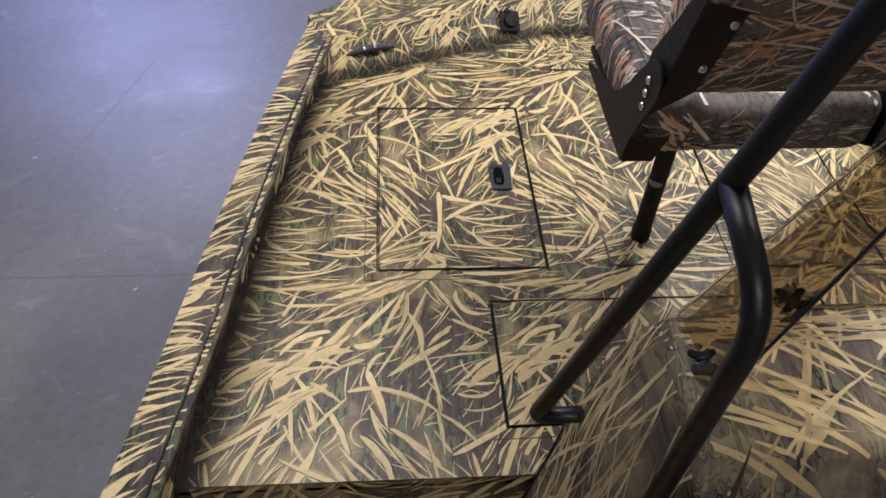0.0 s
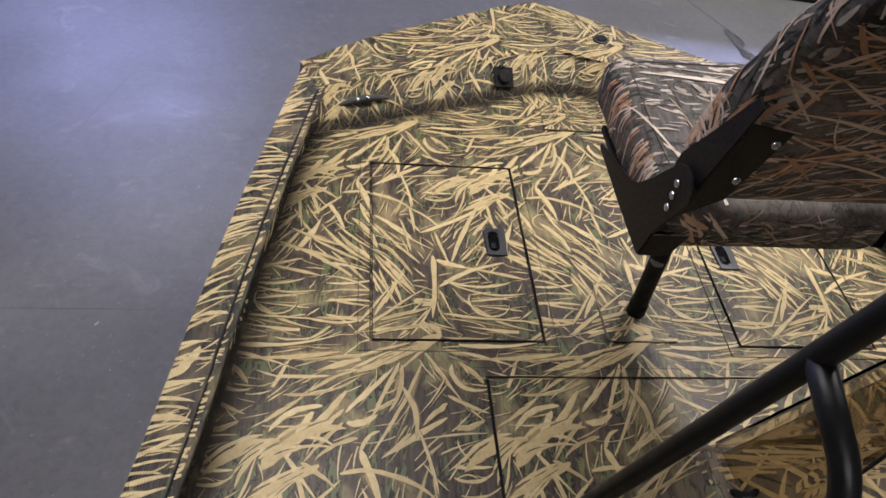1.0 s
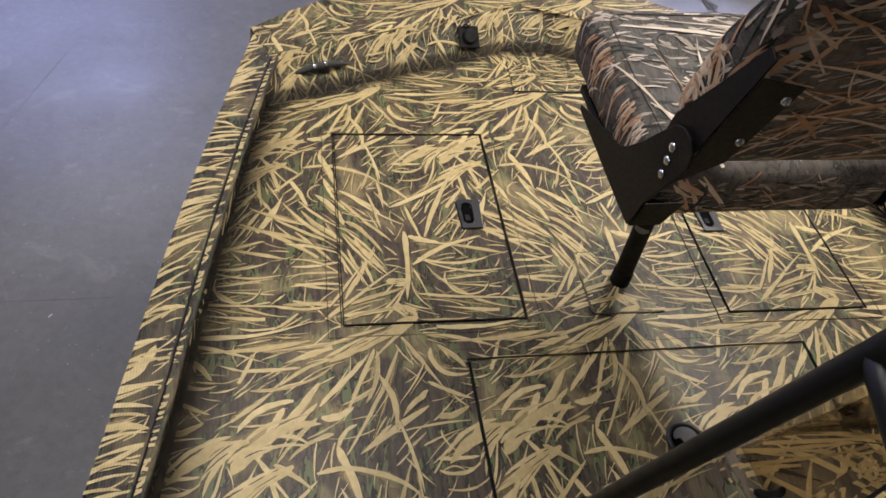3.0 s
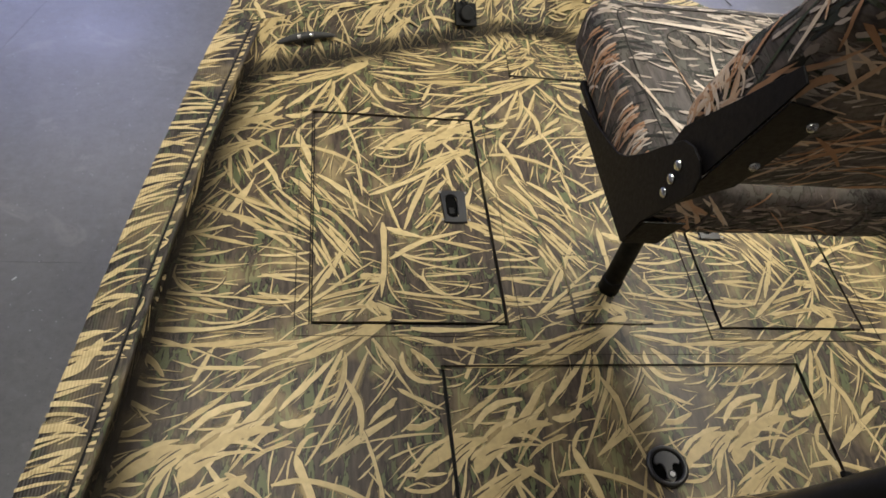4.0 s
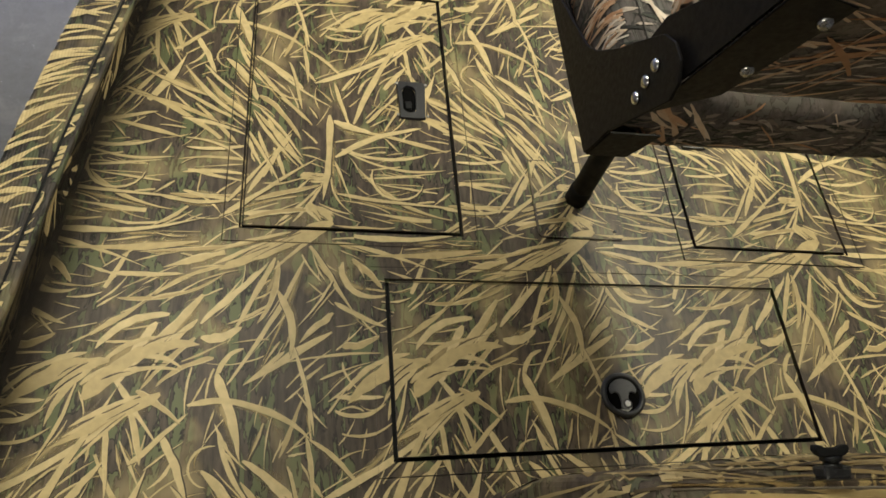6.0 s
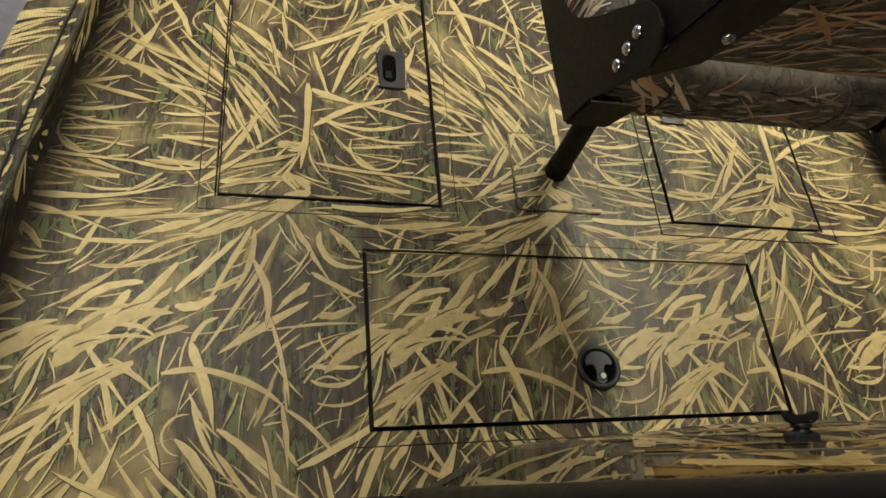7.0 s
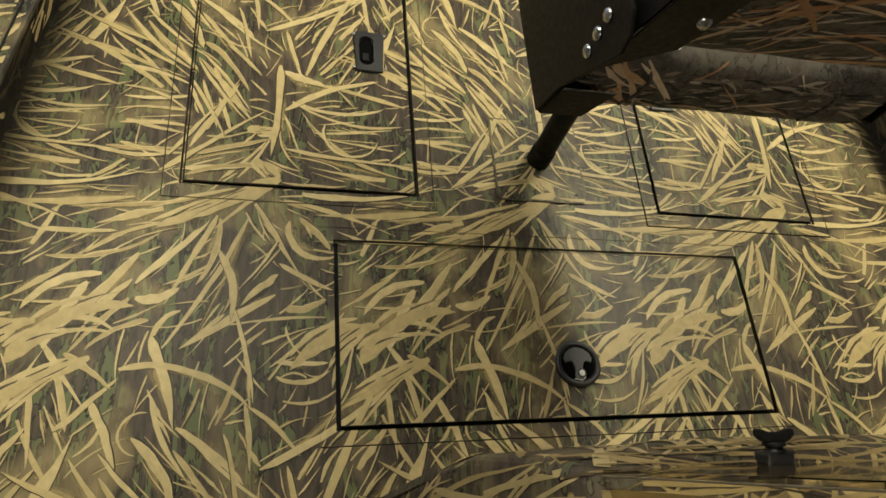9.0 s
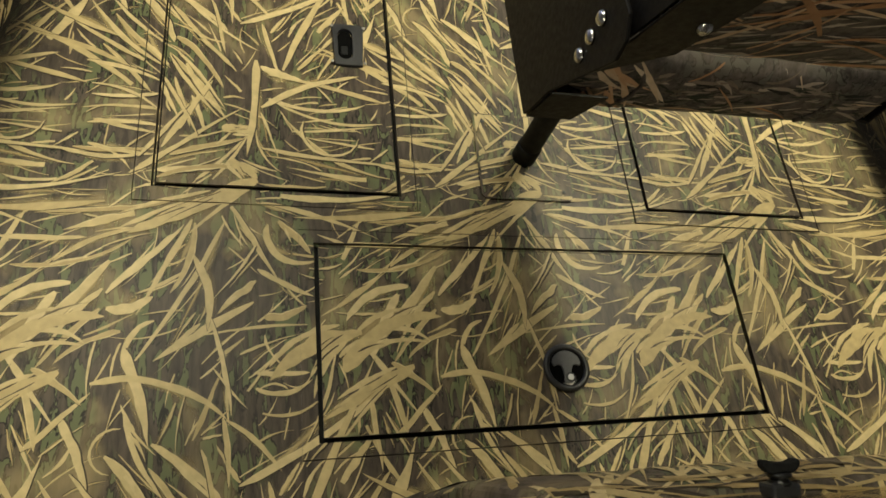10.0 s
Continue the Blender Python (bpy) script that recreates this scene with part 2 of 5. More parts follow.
def clip(poly, a, b, keep=1):
    """The part of a 2D polygon to the left (keep 1) or right (-1) of the line a-b."""
    out = []
    ex, ey = b[0] - a[0], b[1] - a[1]
    side = [keep * (ex * (p[1] - a[1]) - ey * (p[0] - a[0])) for p in poly]
    for i, p in enumerate(poly):
        j = (i + 1) % len(poly)
        q = poly[j]
        if side[i] >= 0:
            out.append(p)
        if (side[i] >= 0) != (side[j] >= 0):
            s = side[i] / (side[i] - side[j])
            out.append((p[0] + s * (q[0] - p[0]), p[1] + s * (q[1] - p[1])))
    return out if len(out) > 2 else []


def inside(poly, region):
    for a, b in zip(region, region[1:] + region[:1]):
        poly = clip(poly, a, b)
        if not poly:
            return []
    return poly


def outside(poly, region):
    """The pieces of a polygon that lie off a convex region."""
    got = []
    for a, b in zip(region, region[1:] + region[:1]):
        off = clip(poly, a, b, -1)
        if off:
            got.append(off)
        poly = clip(poly, a, b)
        if not poly:
            break
    return got


def rect(x0, x1, y0, y1):
    return [(x0, y0), (x1, y0), (x1, y1), (x0, y1)]


# ---- the reed print: fans of tapering, bent blades ----


def reed(x, y, turn, length, width, bend, rng, n=10, blunt=False):
    """The two edges of one blade that starts at x, y: a narrow root, uneven sides and a long sharp tip, or blunt ends."""
    left, right = [], []
    belly, root = rng.uniform(0.12, 0.6), rng.uniform(0.12, 0.75)
    fall = rng.uniform(0.4, 1.05)
    if blunt:
        belly, root, fall = rng.uniform(0.12, 0.5), rng.uniform(0.4, 0.85), rng.uniform(0.28, 0.62)
    px, py, a = x, y, turn
    wl = wr = 1.0
    for i in range(n + 1):
        s = i / n
        w = width * 0.56 * (root + (1 - root) * s / belly if s < belly else max(0.03, ((1 - s) / (1 - belly)) ** fall))
        if blunt and i == 0:
            w *= 0.45
        if n < 12:
            wl, wr = 0.35 * wl + 0.65 * rng.uniform(0.6, 1.4), 0.35 * wr + 0.65 * rng.uniform(0.6, 1.4)
        left.append((px - wl * w * math.sin(a), py + wl * w * math.cos(a)))
        right.append((px + wr * w * math.sin(a), py - wr * w * math.cos(a)))
        a += bend / n + rng.gauss(0, 0.034) * (n < 12)
        px, py = px + length / n * math.cos(a), py + length / n * math.sin(a)
    return left, right


def tuft(rng, x, y, aim, spread, count, lengths, widths, wide=0.03, bend=0.5, tone=(0.4, 1.0)):
    """Blades that fan out from about one root; aim and spread in degrees."""
    for _ in range(count):
        turn = radians(aim + rng.uniform(-spread, spread))
        r = rng.uniform(0, 1) ** 0.7 * rng.uniform(*lengths) * 0.5
        yield (x + rng.gauss(0, wide) + r * math.cos(turn), y + rng.gauss(0, wide) + r * math.sin(turn), turn,
               rng.uniform(*lengths), rng.uniform(*widths), rng.gauss(0, bend * (3 if rng.random() < 0.15 else 1)), rng.uniform(*tone))


# x, y, aim, spread, count, longest, widest (mm): the fans of one repeat of the print, about the root of its main clump
STAR_FANS = [(-0.02, 0.26, 130, 8, 9, 0.20, 13), (-0.08, 0.25, 146, 18, 9, 0.30, 12), (0.03, 0.23, 25, 18, 6, 0.26, 14),
             (0.05, 0.20, -8, 10, 5, 0.25, 9), (-0.18, 0.12, 52, 10, 6, 0.26, 11), (0.0, 0.25, 265, 15, 4, 0.14, 19),
             (-0.20, 0.10, 180, 9, 7, 0.26, 9), (0.20, 0.36, 60, 30, 9, 0.20, 14), (-0.15, 0.42, 20, 25, 9, 0.22, 12), (0.16, 0.12, 178, 10, 4, 0.22, 8), (0.005, 0.30, 128, 5, 8, 0.10, 8)]
ROOT_FANS = [(0.0, 0.0, 200, 14, 8, 0.26, 20), (-0.04, -0.04, 236, 12, 7, 0.30, 14), (0.02, -0.03, 310, 18, 6, 0.24, 14),
             (0.06, 0.0, -14, 12, 9, 0.28, 11), (-0.28, -0.26, 190, 14, 5, 0.12, 15),
             (-0.30, -0.34, 300, 24, 7, 0.20, 13), (-0.12, -0.36, 230, 25, 5, 0.20, 12), (0.05, -0.40, 40, 30, 6, 0.18, 11), (-0.22, -0.16, 28, 12, 4, 0.16, 10)]
# x, y, aim, length, width (mm), bend: the boldest blades of a repeat, the broad ones first
BROAD = [(-0.300, -0.312, 68, 0.205, 36, -1.15), (-0.132, -0.205, -11, 0.07, 15, 1), (-0.205, -0.178, -128, 0.12, 14, 0.2),
         (-0.270, -0.246, -178, 0.17, 32, 0.9), (-0.186, -0.304, -154, 0.17, 26, 0.2), (0.089, 0.036, -152, 0.23, 30, 0.1), (0.082, 0.300, -88, 0.21, 12, -0.1),
         (0.094, 0.191, 40, 0.2, 11, -0.4), (0.041, 0.074, -39, 0.06, 21, -0.1), (0.026, 0.143, -14, 0.06, 20, 0.6), (-0.061, 0.34, -32, 0.14, 10, -0.6),
         (-0.133, 0.437, -36, 0.13, 12, -0.8), (0.133, 0.28, 70, 0.31, 11, -0.1), (0.052, 0.386, 26, 0.25, 10, 0.4)]
STAR_WEST = [(0.107, 0.212, -33, 0.18, 7, 0.9), (0.17, 0.166, -120, 0.17, 5, 3.3), (0.097, 0.102, -11, 0.24, 7, 0.1), (0.086, 0.141, -93, 0.1, 4, 1.3),
             (-0.072, 0.093, 68, 0.18, 8, -0.1), (-0.059, 0.246, -71, 0.11, 6, 0), (-0.082, 0.229, -60, 0.08, 7, -0.1), (-0.028, 0.207, -61, 0.08, 7, -0.1)]
STAR_EAST = [(-0.041, 0.279, -68, 0.14, 7, 0.3), (-0.071, 0.3, -46, 0.16, 8, -0.4), (0.246, 0.528, -81, 0.13, 8, -0.2), (-0.185, 0.143, -13, 0.11, 7, 0.2),
             (-0.211, 0.085, -4, 0.13, 8, 0.1), (-0.058, 0.079, 18, 0.13, 9, 0.2), (-0.076, 0.047, 0, 0.13, 10, 0.3), (-0.012, 0.032, 44, 0.13, 6, 0.2),
             (0.093, 0.39, -81, 0.14, 7, -0)]
ROOT_WEST = [(-0.294, -0.085, -1, 0.12, 8, -0.1), (-0.274, -0.133, -7, 0.18, 7, 0.7), (-0.268, -0.267, -50, 0.14, 8, 0), (-0.231, -0.319, -72, 0.1, 9, -0.1),
             (-0.223, -0.298, -31, 0.09, 10, -0.2), (-0.221, -0.416, 41, 0.11, 8, 0.2), (-0.215, -0.126, 46, 0.14, 7, -0.7), (-0.186, -0.163, -186, 0.13, 12, 1.2),
             (-0.179, -0.369, -59, 0.12, 9, -0.3), (-0.143, -0.323, 17, 0.21, 9, -1.3), (-0.141, -0.205, -137, 0.12, 8, 0.2), (-0.14, -0.172, -136, 0.13, 9, 0.3),
             (-0.134, -0.124, -124, 0.2, 13, -0.1)]
ROOT_MID = [(-0.134, -0.18, 53, 0.16, 10, 0), (-0.108, -0.242, -174, 0.1, 8, 0.7), (-0.101, -0.269, -74, 0.15, 12, 0), (-0.098, -0.355, -71, 0.09, 4, 0.5),
            (-0.095, -0.39, -196, 0.1, 4, 3.2), (-0.092, -0.372, -74, 0.13, 8, 0.3), (-0.061, -0.225, -171, 0.11, 7, 2.1), (-0.052, -0.414, -32, 0.13, 11, -0.2),
            (-0.015, -0.046, -105, 0.18, 8, -0.1), (-0.01, -0.052, -86, 0.13, 8, -0.6), (-0.009, -0.112, -54, 0.13, 11, -0.7), (0.007, -0.23, -138, 0.07, 7, -0),
            (0.021, -0.217, -75, 0.16, 7, -0.2)]
ROOT_EAST = [(0.029, -0.303, -52, 0.08, 4, -0), (0.038, -0.047, -110, 0.28, 8, -0.2), (0.046, -0.379, -75, 0.1, 7, 0), (0.051, -0.383, -31, 0.11, 7, -0.5),
             (0.087, -0.193, -146, 0.17, 11, 0.1), (0.088, -0.091, -114, 0.11, 4, 0), (0.09, -0.156, -138, 0.08, 11, 0), (0.092, -0.135, -34, 0.1, 9, 0.1),
             (0.093, -0.312, -6, 0.08, 8, 0.2), (0.093, -0.335, -38, 0.09, 7, 1.3), (0.104, -0.219, -4, 0.07, 11, 0.5), (0.105, -0.249, -87, 0.06, 4, 1.1),
             (0.108, -0.051, -116, 0.13, 10, 2.4), (0.125, -0.044, -45, 0.08, 11, -0.1)]
COMB = [(-0.073, 0.418, -61, 0.17, 7, 0.2), (-0.003, 0.44, -65, 0.13, 6, -0.1), (-0.045, 0.434, -54, 0.17, 7, 0.4), (-0.214, 0.409, -58, 0.2, 8, 0.4),
        (-0.175, 0.415, -53, 0.17, 6, 0.3), (-0.208, 0.269, -3, 0.14, 7, -0.5), (-0.07, 0.295, -66, 0.16, 6, 0.2), (-0.079, 0.247, -60, 0.14, 6, -0),
        (-0.059, 0.307, -51, 0.15, 5, -0.2), (-0.045, 0.133, 74, 0.12, 9, -0.1), (-0.108, 0.072, 59, 0.14, 6, 0.1), (-0.12, 0.039, 34, 0.23, 7, -0.2)]
FLOW = [(-0.076, 0.033, 28, 0.17, 7, -0.9), (0.014, 0.033, 51, 0.11, 6, 0.2), (-0.194, 0.136, 17, 0.12, 7, -0.5), (-0.189, 0.094, -18, 0.12, 7, 0.5),
        (-0.195, 0.219, -1, 0.13, 5, -0.7), (0.091, 0.286, -33, 0.08, 14, 0.4), (0.121, 0.203, -30, 0.2, 5, 0.5), (0.093, 0.18, -69, 0.1, 4, 0),
        (-0.185, 0.308, -42, 0.13, 7, -0.1), (-0.17, 0.381, -63, 0.15, 7, 0.4), (-0.192, 0.196, -10, 0.11, 7, 0.3), (-0.225, 0.079, -16, 0.13, 7, 0.4)]
STEP_X, STEP_Y = 0.530, 0.865


def one_repeat():
    """The blades of one repeat of the print: the fans first, then fillers along their flow, none crowding another."""
    rng, cell = random.Random(11), 0.004
    nx, ny = round(STEP_X / cell), round(STEP_Y / cell)
    taken = np.zeros((nx, ny), bool)
    fans = STAR_FANS + ROOT_FANS
    kept = []

    def cells(left, right, gap):
        got = set()
        for l, r in zip(left, right):
            w = math.hypot(l[0] - r[0], l[1] - r[1]) / 2 + gap
            cx, cy, k = (l[0] + r[0]) / 2, (l[1] + r[1]) / 2, math.ceil(w / cell)
            for a in range(-k, k + 1):
                for c in range(-k, k + 1):
                    if (a * a + c * c) * cell * cell <= w * w:
                        got.add((int(cx / cell + a) % nx, int(cy / cell + c) % ny))
        return got

    def attempt(b, limit, gap, bold=False):
        x, y, turn, length, width, bend, tone = b
        mine = cells(*reed(x, y, turn, length, width, bend, random.Random(1), 22), gap)
        if sum(taken[c] for c in mine) <= limit * len(mine):
            for c in cells(*reed(x, y, turn, length, width, bend, random.Random(1), 22), 0.0):
                taken[c] = True
            kept.append((b, bold))

    for x, y, aim, length, width, bend in BROAD + COMB + FLOW + STAR_WEST + STAR_EAST + ROOT_WEST + ROOT_MID + ROOT_EAST:
        attempt((x, y, radians(aim), length, width * 0.001, bend, rng.uniform(0.6, 1.0)), 1.0, 0.0, True)
    for x, y, aim, spread, count, longest, widest in fans:
        for b in tuft(rng, x, y, aim, spread, round(count * 1.0), (longest * 0.4, longest), (widest * 0.0004, min(widest * 0.001, 0.014)), 0.05, 0.26):
            attempt(b, 0.06, 0.006)
    for longest, width, tries in ((0.17, 0.008, 260), (0.12, 0.0055, 640), (0.07, 0.0042, 800), (0.12, 0.0036, 2200)):
        for _ in range(tries):
            x, y = rng.uniform(0, STEP_X), rng.uniform(0, STEP_Y)
            near = min(fans, key=lambda f: ((x - f[0] + 0.5 * STEP_X) % STEP_X - 0.5 * STEP_X) ** 2 + ((y - f[1] + 0.5 * STEP_Y) % STEP_Y - 0.5 * STEP_Y) ** 2)
            b = (x, y, radians(near[2] + rng.gauss(0, 24)), rng.uniform(0.4, 1) * longest, rng.uniform(0.5, 1) * width, rng.gauss(0, 0.9 if rng.random() < 0.2 else 0.3), rng.uniform(0.35, 1.0))
            attempt(b, 0.04 if width > 0.004 else 0.08, 0.0075 if width > 0.004 else 0.0034)
    return kept


def drawn_repeat():
    """One repeat as (outline, tone, soft), from the undermost blade to the topmost."""
    out = []
    for (x, y, turn, length, width, bend, tone), bold in one_repeat()[::-1]:
        rng = random.Random(f"{x:.4f} {y:.4f}")
        if bold and width > 0.0165:
            # a broad patch: soft paint, a ragged solid blade and a few fingers off its sides
            out.append((reed(x, y, turn, length * 1.05, width * 1.5, bend, rng), 0.55, True))
            for k in range(4):
                off, slip = (k / 3 - 0.5) * width * 0.9, rng.uniform(0.05, 0.5) * length
                ox, oy = x - off * math.sin(turn) + slip * math.cos(turn), y + off * math.cos(turn) + slip * math.sin(turn)
                out.append((reed(ox, oy, turn + bend * 0.3 + (k - 1.5) * 0.12, length * rng.uniform(0.45, 0.7), width * rng.uniform(0.2, 0.34), bend * rng.uniform(0.7, 1.3), rng, 10, True), tone * rng.uniform(0.7, 1.0), False))
            out.append((reed(x, y, turn, length, width * 0.82, bend, rng, 11, True), tone * 0.55, False))
            for k in range(3):
                slip, off = rng.uniform(0.15, 0.6) * length, rng.uniform(-0.32, 0.32) * width
                ox, oy = x - off * math.sin(turn) + slip * math.cos(turn + bend * 0.3), y + off * math.cos(turn) + slip * math.sin(turn + bend * 0.3)
                out.append((reed(ox, oy, turn + bend * 0.5 + rng.gauss(0, 0.15), length * rng.uniform(0.2, 0.4), width * rng.uniform(0.05, 0.10), bend * 0.4, rng), rng.uniform(0.0, 0.12), False))
            continue
        left, right = reed(x, y, turn, length * 1.03, width * 1.1, bend, rng, 10, bold)
        if rng.random() < (0.65 if bold else 0.3):
            k = rng.uniform(1.6, 2.6)
            out.append((reed(x, y, turn + rng.gauss(0, 0.05), length * rng.uniform(0.8, 1.05), width * k, bend, rng), rng.uniform(0.4, 1.0), True))
        if rng.random() < 0.65:
            ox, oy = rng.uniform(-0.0012, 0.0026), rng.uniform(-0.0028, 0.0012)
            out.append((([(px + ox, py + oy) for px, py in left], [(px + ox, py + oy) for px, py in right]), rng.uniform(0.0, 0.08), False))
        out.append(((left, right), tone, False))
        if width > 0.006 and rng.random() < 0.4:
            # a bright rim along one edge
            edge = left if rng.random() < 0.6 else right
            rim = [(p[0] * 0.84 + c[0] * 0.16, p[1] * 0.84 + c[1] * 0.16) for p, c in zip(edge, right if edge is left else left)]
            out.append(((edge, rim) if edge is left else (rim, edge), 1.0, False))
            if tone > 0.6 and width < 0.012:
                out[-2] = ((left, right), tone - 0.35, False)
        if rng.random() < 0.16:
            # a thin side shoot
            k = rng.randrange(2, 7)
            c = ((left[k][0] + right[k][0]) / 2, (left[k][1] + right[k][1]) / 2)
            out.append((reed(*c, turn + bend * 0.4 + rng.choice((-1, 1)) * rng.uniform(0.2, 0.55), length * rng.uniform(0.25, 0.5), min(width * 0.6, 0.005), rng.gauss(0, 0.5), rng), rng.uniform(0.4, 1.0), False))
    return out


REPEAT = drawn_repeat()


def print_on(x0, x1, y0, y1, start=(-0.19, 0.09), size=1.0):
    """The print over a stretch of the plan: the repeat, laid row by row and set over a little from row to row."""
    i0, i1 = math.floor((x0 - start[0]) / STEP_X / size) - 1, math.ceil((x1 - start[0]) / STEP_X / size) + 1
    j0, j1 = math.floor((y0 - start[1]) / STEP_Y / size) - 1, math.ceil((y1 - start[1]) / STEP_Y / size) + 1
    shifts = [(start[0] + (i * STEP_X - j * 0.02) * size, start[1] + j * STEP_Y * size) for j in range(j0, j1 + 1) for i in range(i0, i1 + 1)]
    out = []
    for (left, right), tone, soft in REPEAT:
        for dx, dy in shifts:
            px, py = dx + left[0][0] * size, dy + left[0][1] * size
            if x0 - 0.35 < px < x1 + 0.35 and y0 - 0.35 < py < y1 + 0.35:
                out.append((([(dx + u * size, dy + v * size) for u, v in left], [(dx + u * size, dy + v * size) for u, v in right]), tone, soft))
    return out


def feather(left, right):
    """A blade split into triangles, with a plane of cover over each: full along the middle, none at the edges."""
    n = len(left)
    mid = [((l[0] + r[0]) / 2, (l[1] + r[1]) / 2) for l, r in zip(left, right)]
    full = [math.sin(math.pi * min(1, 0.12 + i / (n - 1)) * 0.94) ** 0.7 for i in range(n)]
    for edge, flip_it in ((left, False), (right, True)):
        for i in range(n - 1):
            for tri in (((edge[i], 0.0), (mid[i], full[i]), (mid[i + 1], full[i + 1])), ((edge[i], 0.0), (mid[i + 1], full[i + 1]), (edge[i + 1], 0.0))):
                (a, ca), (b, cb), (c, cc) = tri
                det = (b[0] - a[0]) * (c[1] - a[1]) - (c[0] - a[0]) * (b[1] - a[1])
                if abs(det) < 1e-9:
                    continue
                gx = ((cb - ca) * (c[1] - a[1]) - (cc - ca) * (b[1] - a[1])) / det
                gy = ((cc - ca) * (b[0] - a[0]) - (cb - ca) * (c[0] - a[0])) / det
                yield [a, b, c] if det > 0 else [a, c, b], (ca - gx * a[0] - gy * a[1], gx, gy)


def lay(name, prints, frame_of, parent, keep=None, holes=(), lift=0.0004, mats=(None, None), span=0.0012):
    """Clip blades to a convex outline, cut the holes out, and lay them on the plane of frame_of as two films of ink."""
    for soft, mat in ((True, mats[1]), (False, mats[0])):
        verts, faces, shades, covers = [], [], [], []
        for k, ((left, right), tone, is_soft) in enumerate(prints):
            if is_soft != soft:
                continue
            z = lift + (0.0 if soft else span * 0.25) + span * 0.75 * (k / len(prints)) * (0.3 if soft else 1)
            for poly, (c0, gx, gy) in (feather(left, right) if soft else [(left + right[::-1], (1.0, 0.0, 0.0))]):
                polys = [poly]
                if keep:
                    polys = [g for g in (inside(p, keep) for p in polys) if g]
                for h in holes:
                    polys = [g for p in polys for g in outside(p, h)]
                for p in polys:
                    faces.append(list(range(len(verts), len(verts) + len(p))))
                    verts += [frame_of @ Vector((u, v, z)) for u, v in p]
                    covers += [max(0.0, min(1.0, c0 + gx * u + gy * v)) for u, v in p]
                    shades.append(tone)
        if not faces:
            continue
        ob = part(name, (verts, faces), mat, parent)
        tagged(ob, kind="stuff")
        at = ob.data.attributes.new("shade", "FLOAT", "FACE")
        at.data.foreach_set("value", shades)
        at = ob.data.attributes.new("cover", "FLOAT", "POINT")
        at.data.foreach_set("value", covers)


def wrap(name, target, frame_of, area, rng, count, lengths, widths, parent, mat, aims=((90, 40),), lift=0.0006, tones=(0.2, 1.0), curl=0.38):
    """Lay blades on a curved, upholstered surface by dropping them along the frame's own z axis."""
    from mathutils.bvhtree import BVHTree
    me = target.data
    bvh = BVHTree.FromPolygons([target.matrix_basis @ v.co for v in me.vertices], [list(p.vertices) for p in me.polygons])
    down = (frame_of.to_3x3() @ Vector((0, 0, -1))).normalized()
    verts, faces, shades = [], [], []
    for k in range(count):
        aim, spread = rng.choice(aims)
        left, right = reed(rng.uniform(area[0], area[1]), rng.uniform(area[2], area[3]), radians(aim + rng.uniform(-spread, spread)), rng.uniform(*lengths), rng.uniform(*widths), rng.gauss(0, curl), rng)
        row = []
        for l, r in zip(left, right):
            pair = []
            for u, v in (l, r):
                place, normal, _, _ = bvh.ray_cast(frame_of @ Vector((u, v, 0)), down)
                if place is None or normal.dot(down) > -0.36:
                    break
                pair.append(place + normal * (lift + 0.0008 * k / count))
            if len(pair) < 2:
                break
            row.append(pair)
        if len(row) < 3:
            continue
        tone = rng.uniform(*tones)
        for a, b in zip(row, row[1:]):
            if (a[0] - b[0]).length > 0.06:
                continue
            faces.append(list(range(len(verts), len(verts) + 4)))
            verts += [a[0], a[1], b[1], b[0]]
            shades.append(tone)
    ob = part(name, (verts, faces), mat, parent)
    tagged(ob, kind="stuff")
    at = ob.data.attributes.new("shade", "FLOAT", "FACE")
    at.data.foreach_set("value", shades)

# ---- the room ----
def slab(name, bm, mat, label):
    return tagged(part(name, bm, mat, None, label), kind="structure")


X0, X1, Y0, Y1 = -6.0, 8.0, -5.0, 12.0
slab("floor", box(X0, X1, Y0, Y1, FLOOR - 0.1, FLOOR), CONCRETE, "sealed grey concrete garage floor with scuffs and fine cracks")
slab("wall_north", box(X0, X1, Y1, Y1 + 0.15, FLOOR, ROOF), PLASTER, "plain grey painted garage wall")
slab("wall_south", box(X0, X1, Y0 - 0.15, Y0, FLOOR, ROOF), PLASTER, "plain grey painted garage wall")
slab("wall_west", box(X0 - 0.15, X0, Y0 - 0.15, Y1 + 0.15, FLOOR, ROOF), PLASTER, "plain grey painted garage wall")
slab("wall_east", box(X1, X1 + 0.15, Y0 - 0.15, Y1 + 0.15, FLOOR, ROOF), PLASTER, "plain grey painted garage wall")
slab("ceiling", box(X0, X1, Y0, Y1, ROOF, ROOF + 0.1), ROOFING, "plain painted garage ceiling")

for i, (at, size, watts, tint) in enumerate(LAMPS):
    lamp = thing("ceiling_light", "unseen long white ceiling light fixture with a diffuser", "ceiling light", "ceiling lights")
    part("housing", box(at[0] - size[0] / 2 - 0.03, at[0] + size[0] / 2 + 0.03, at[1] - size[1] / 2 - 0.03, at[1] + size[1] / 2 + 0.03, at[2], ROOF - 0.002, 0.006), WHITE, lamp)
    part("diffuser", box(at[0] - size[0] / 2, at[0] + size[0] / 2, at[1] - size[1] / 2, at[1] + size[1] / 2, at[2] - 0.012, at[2] - 0.002, 0.003), glowing("lit_diffuser", tint, 6.0), lamp)

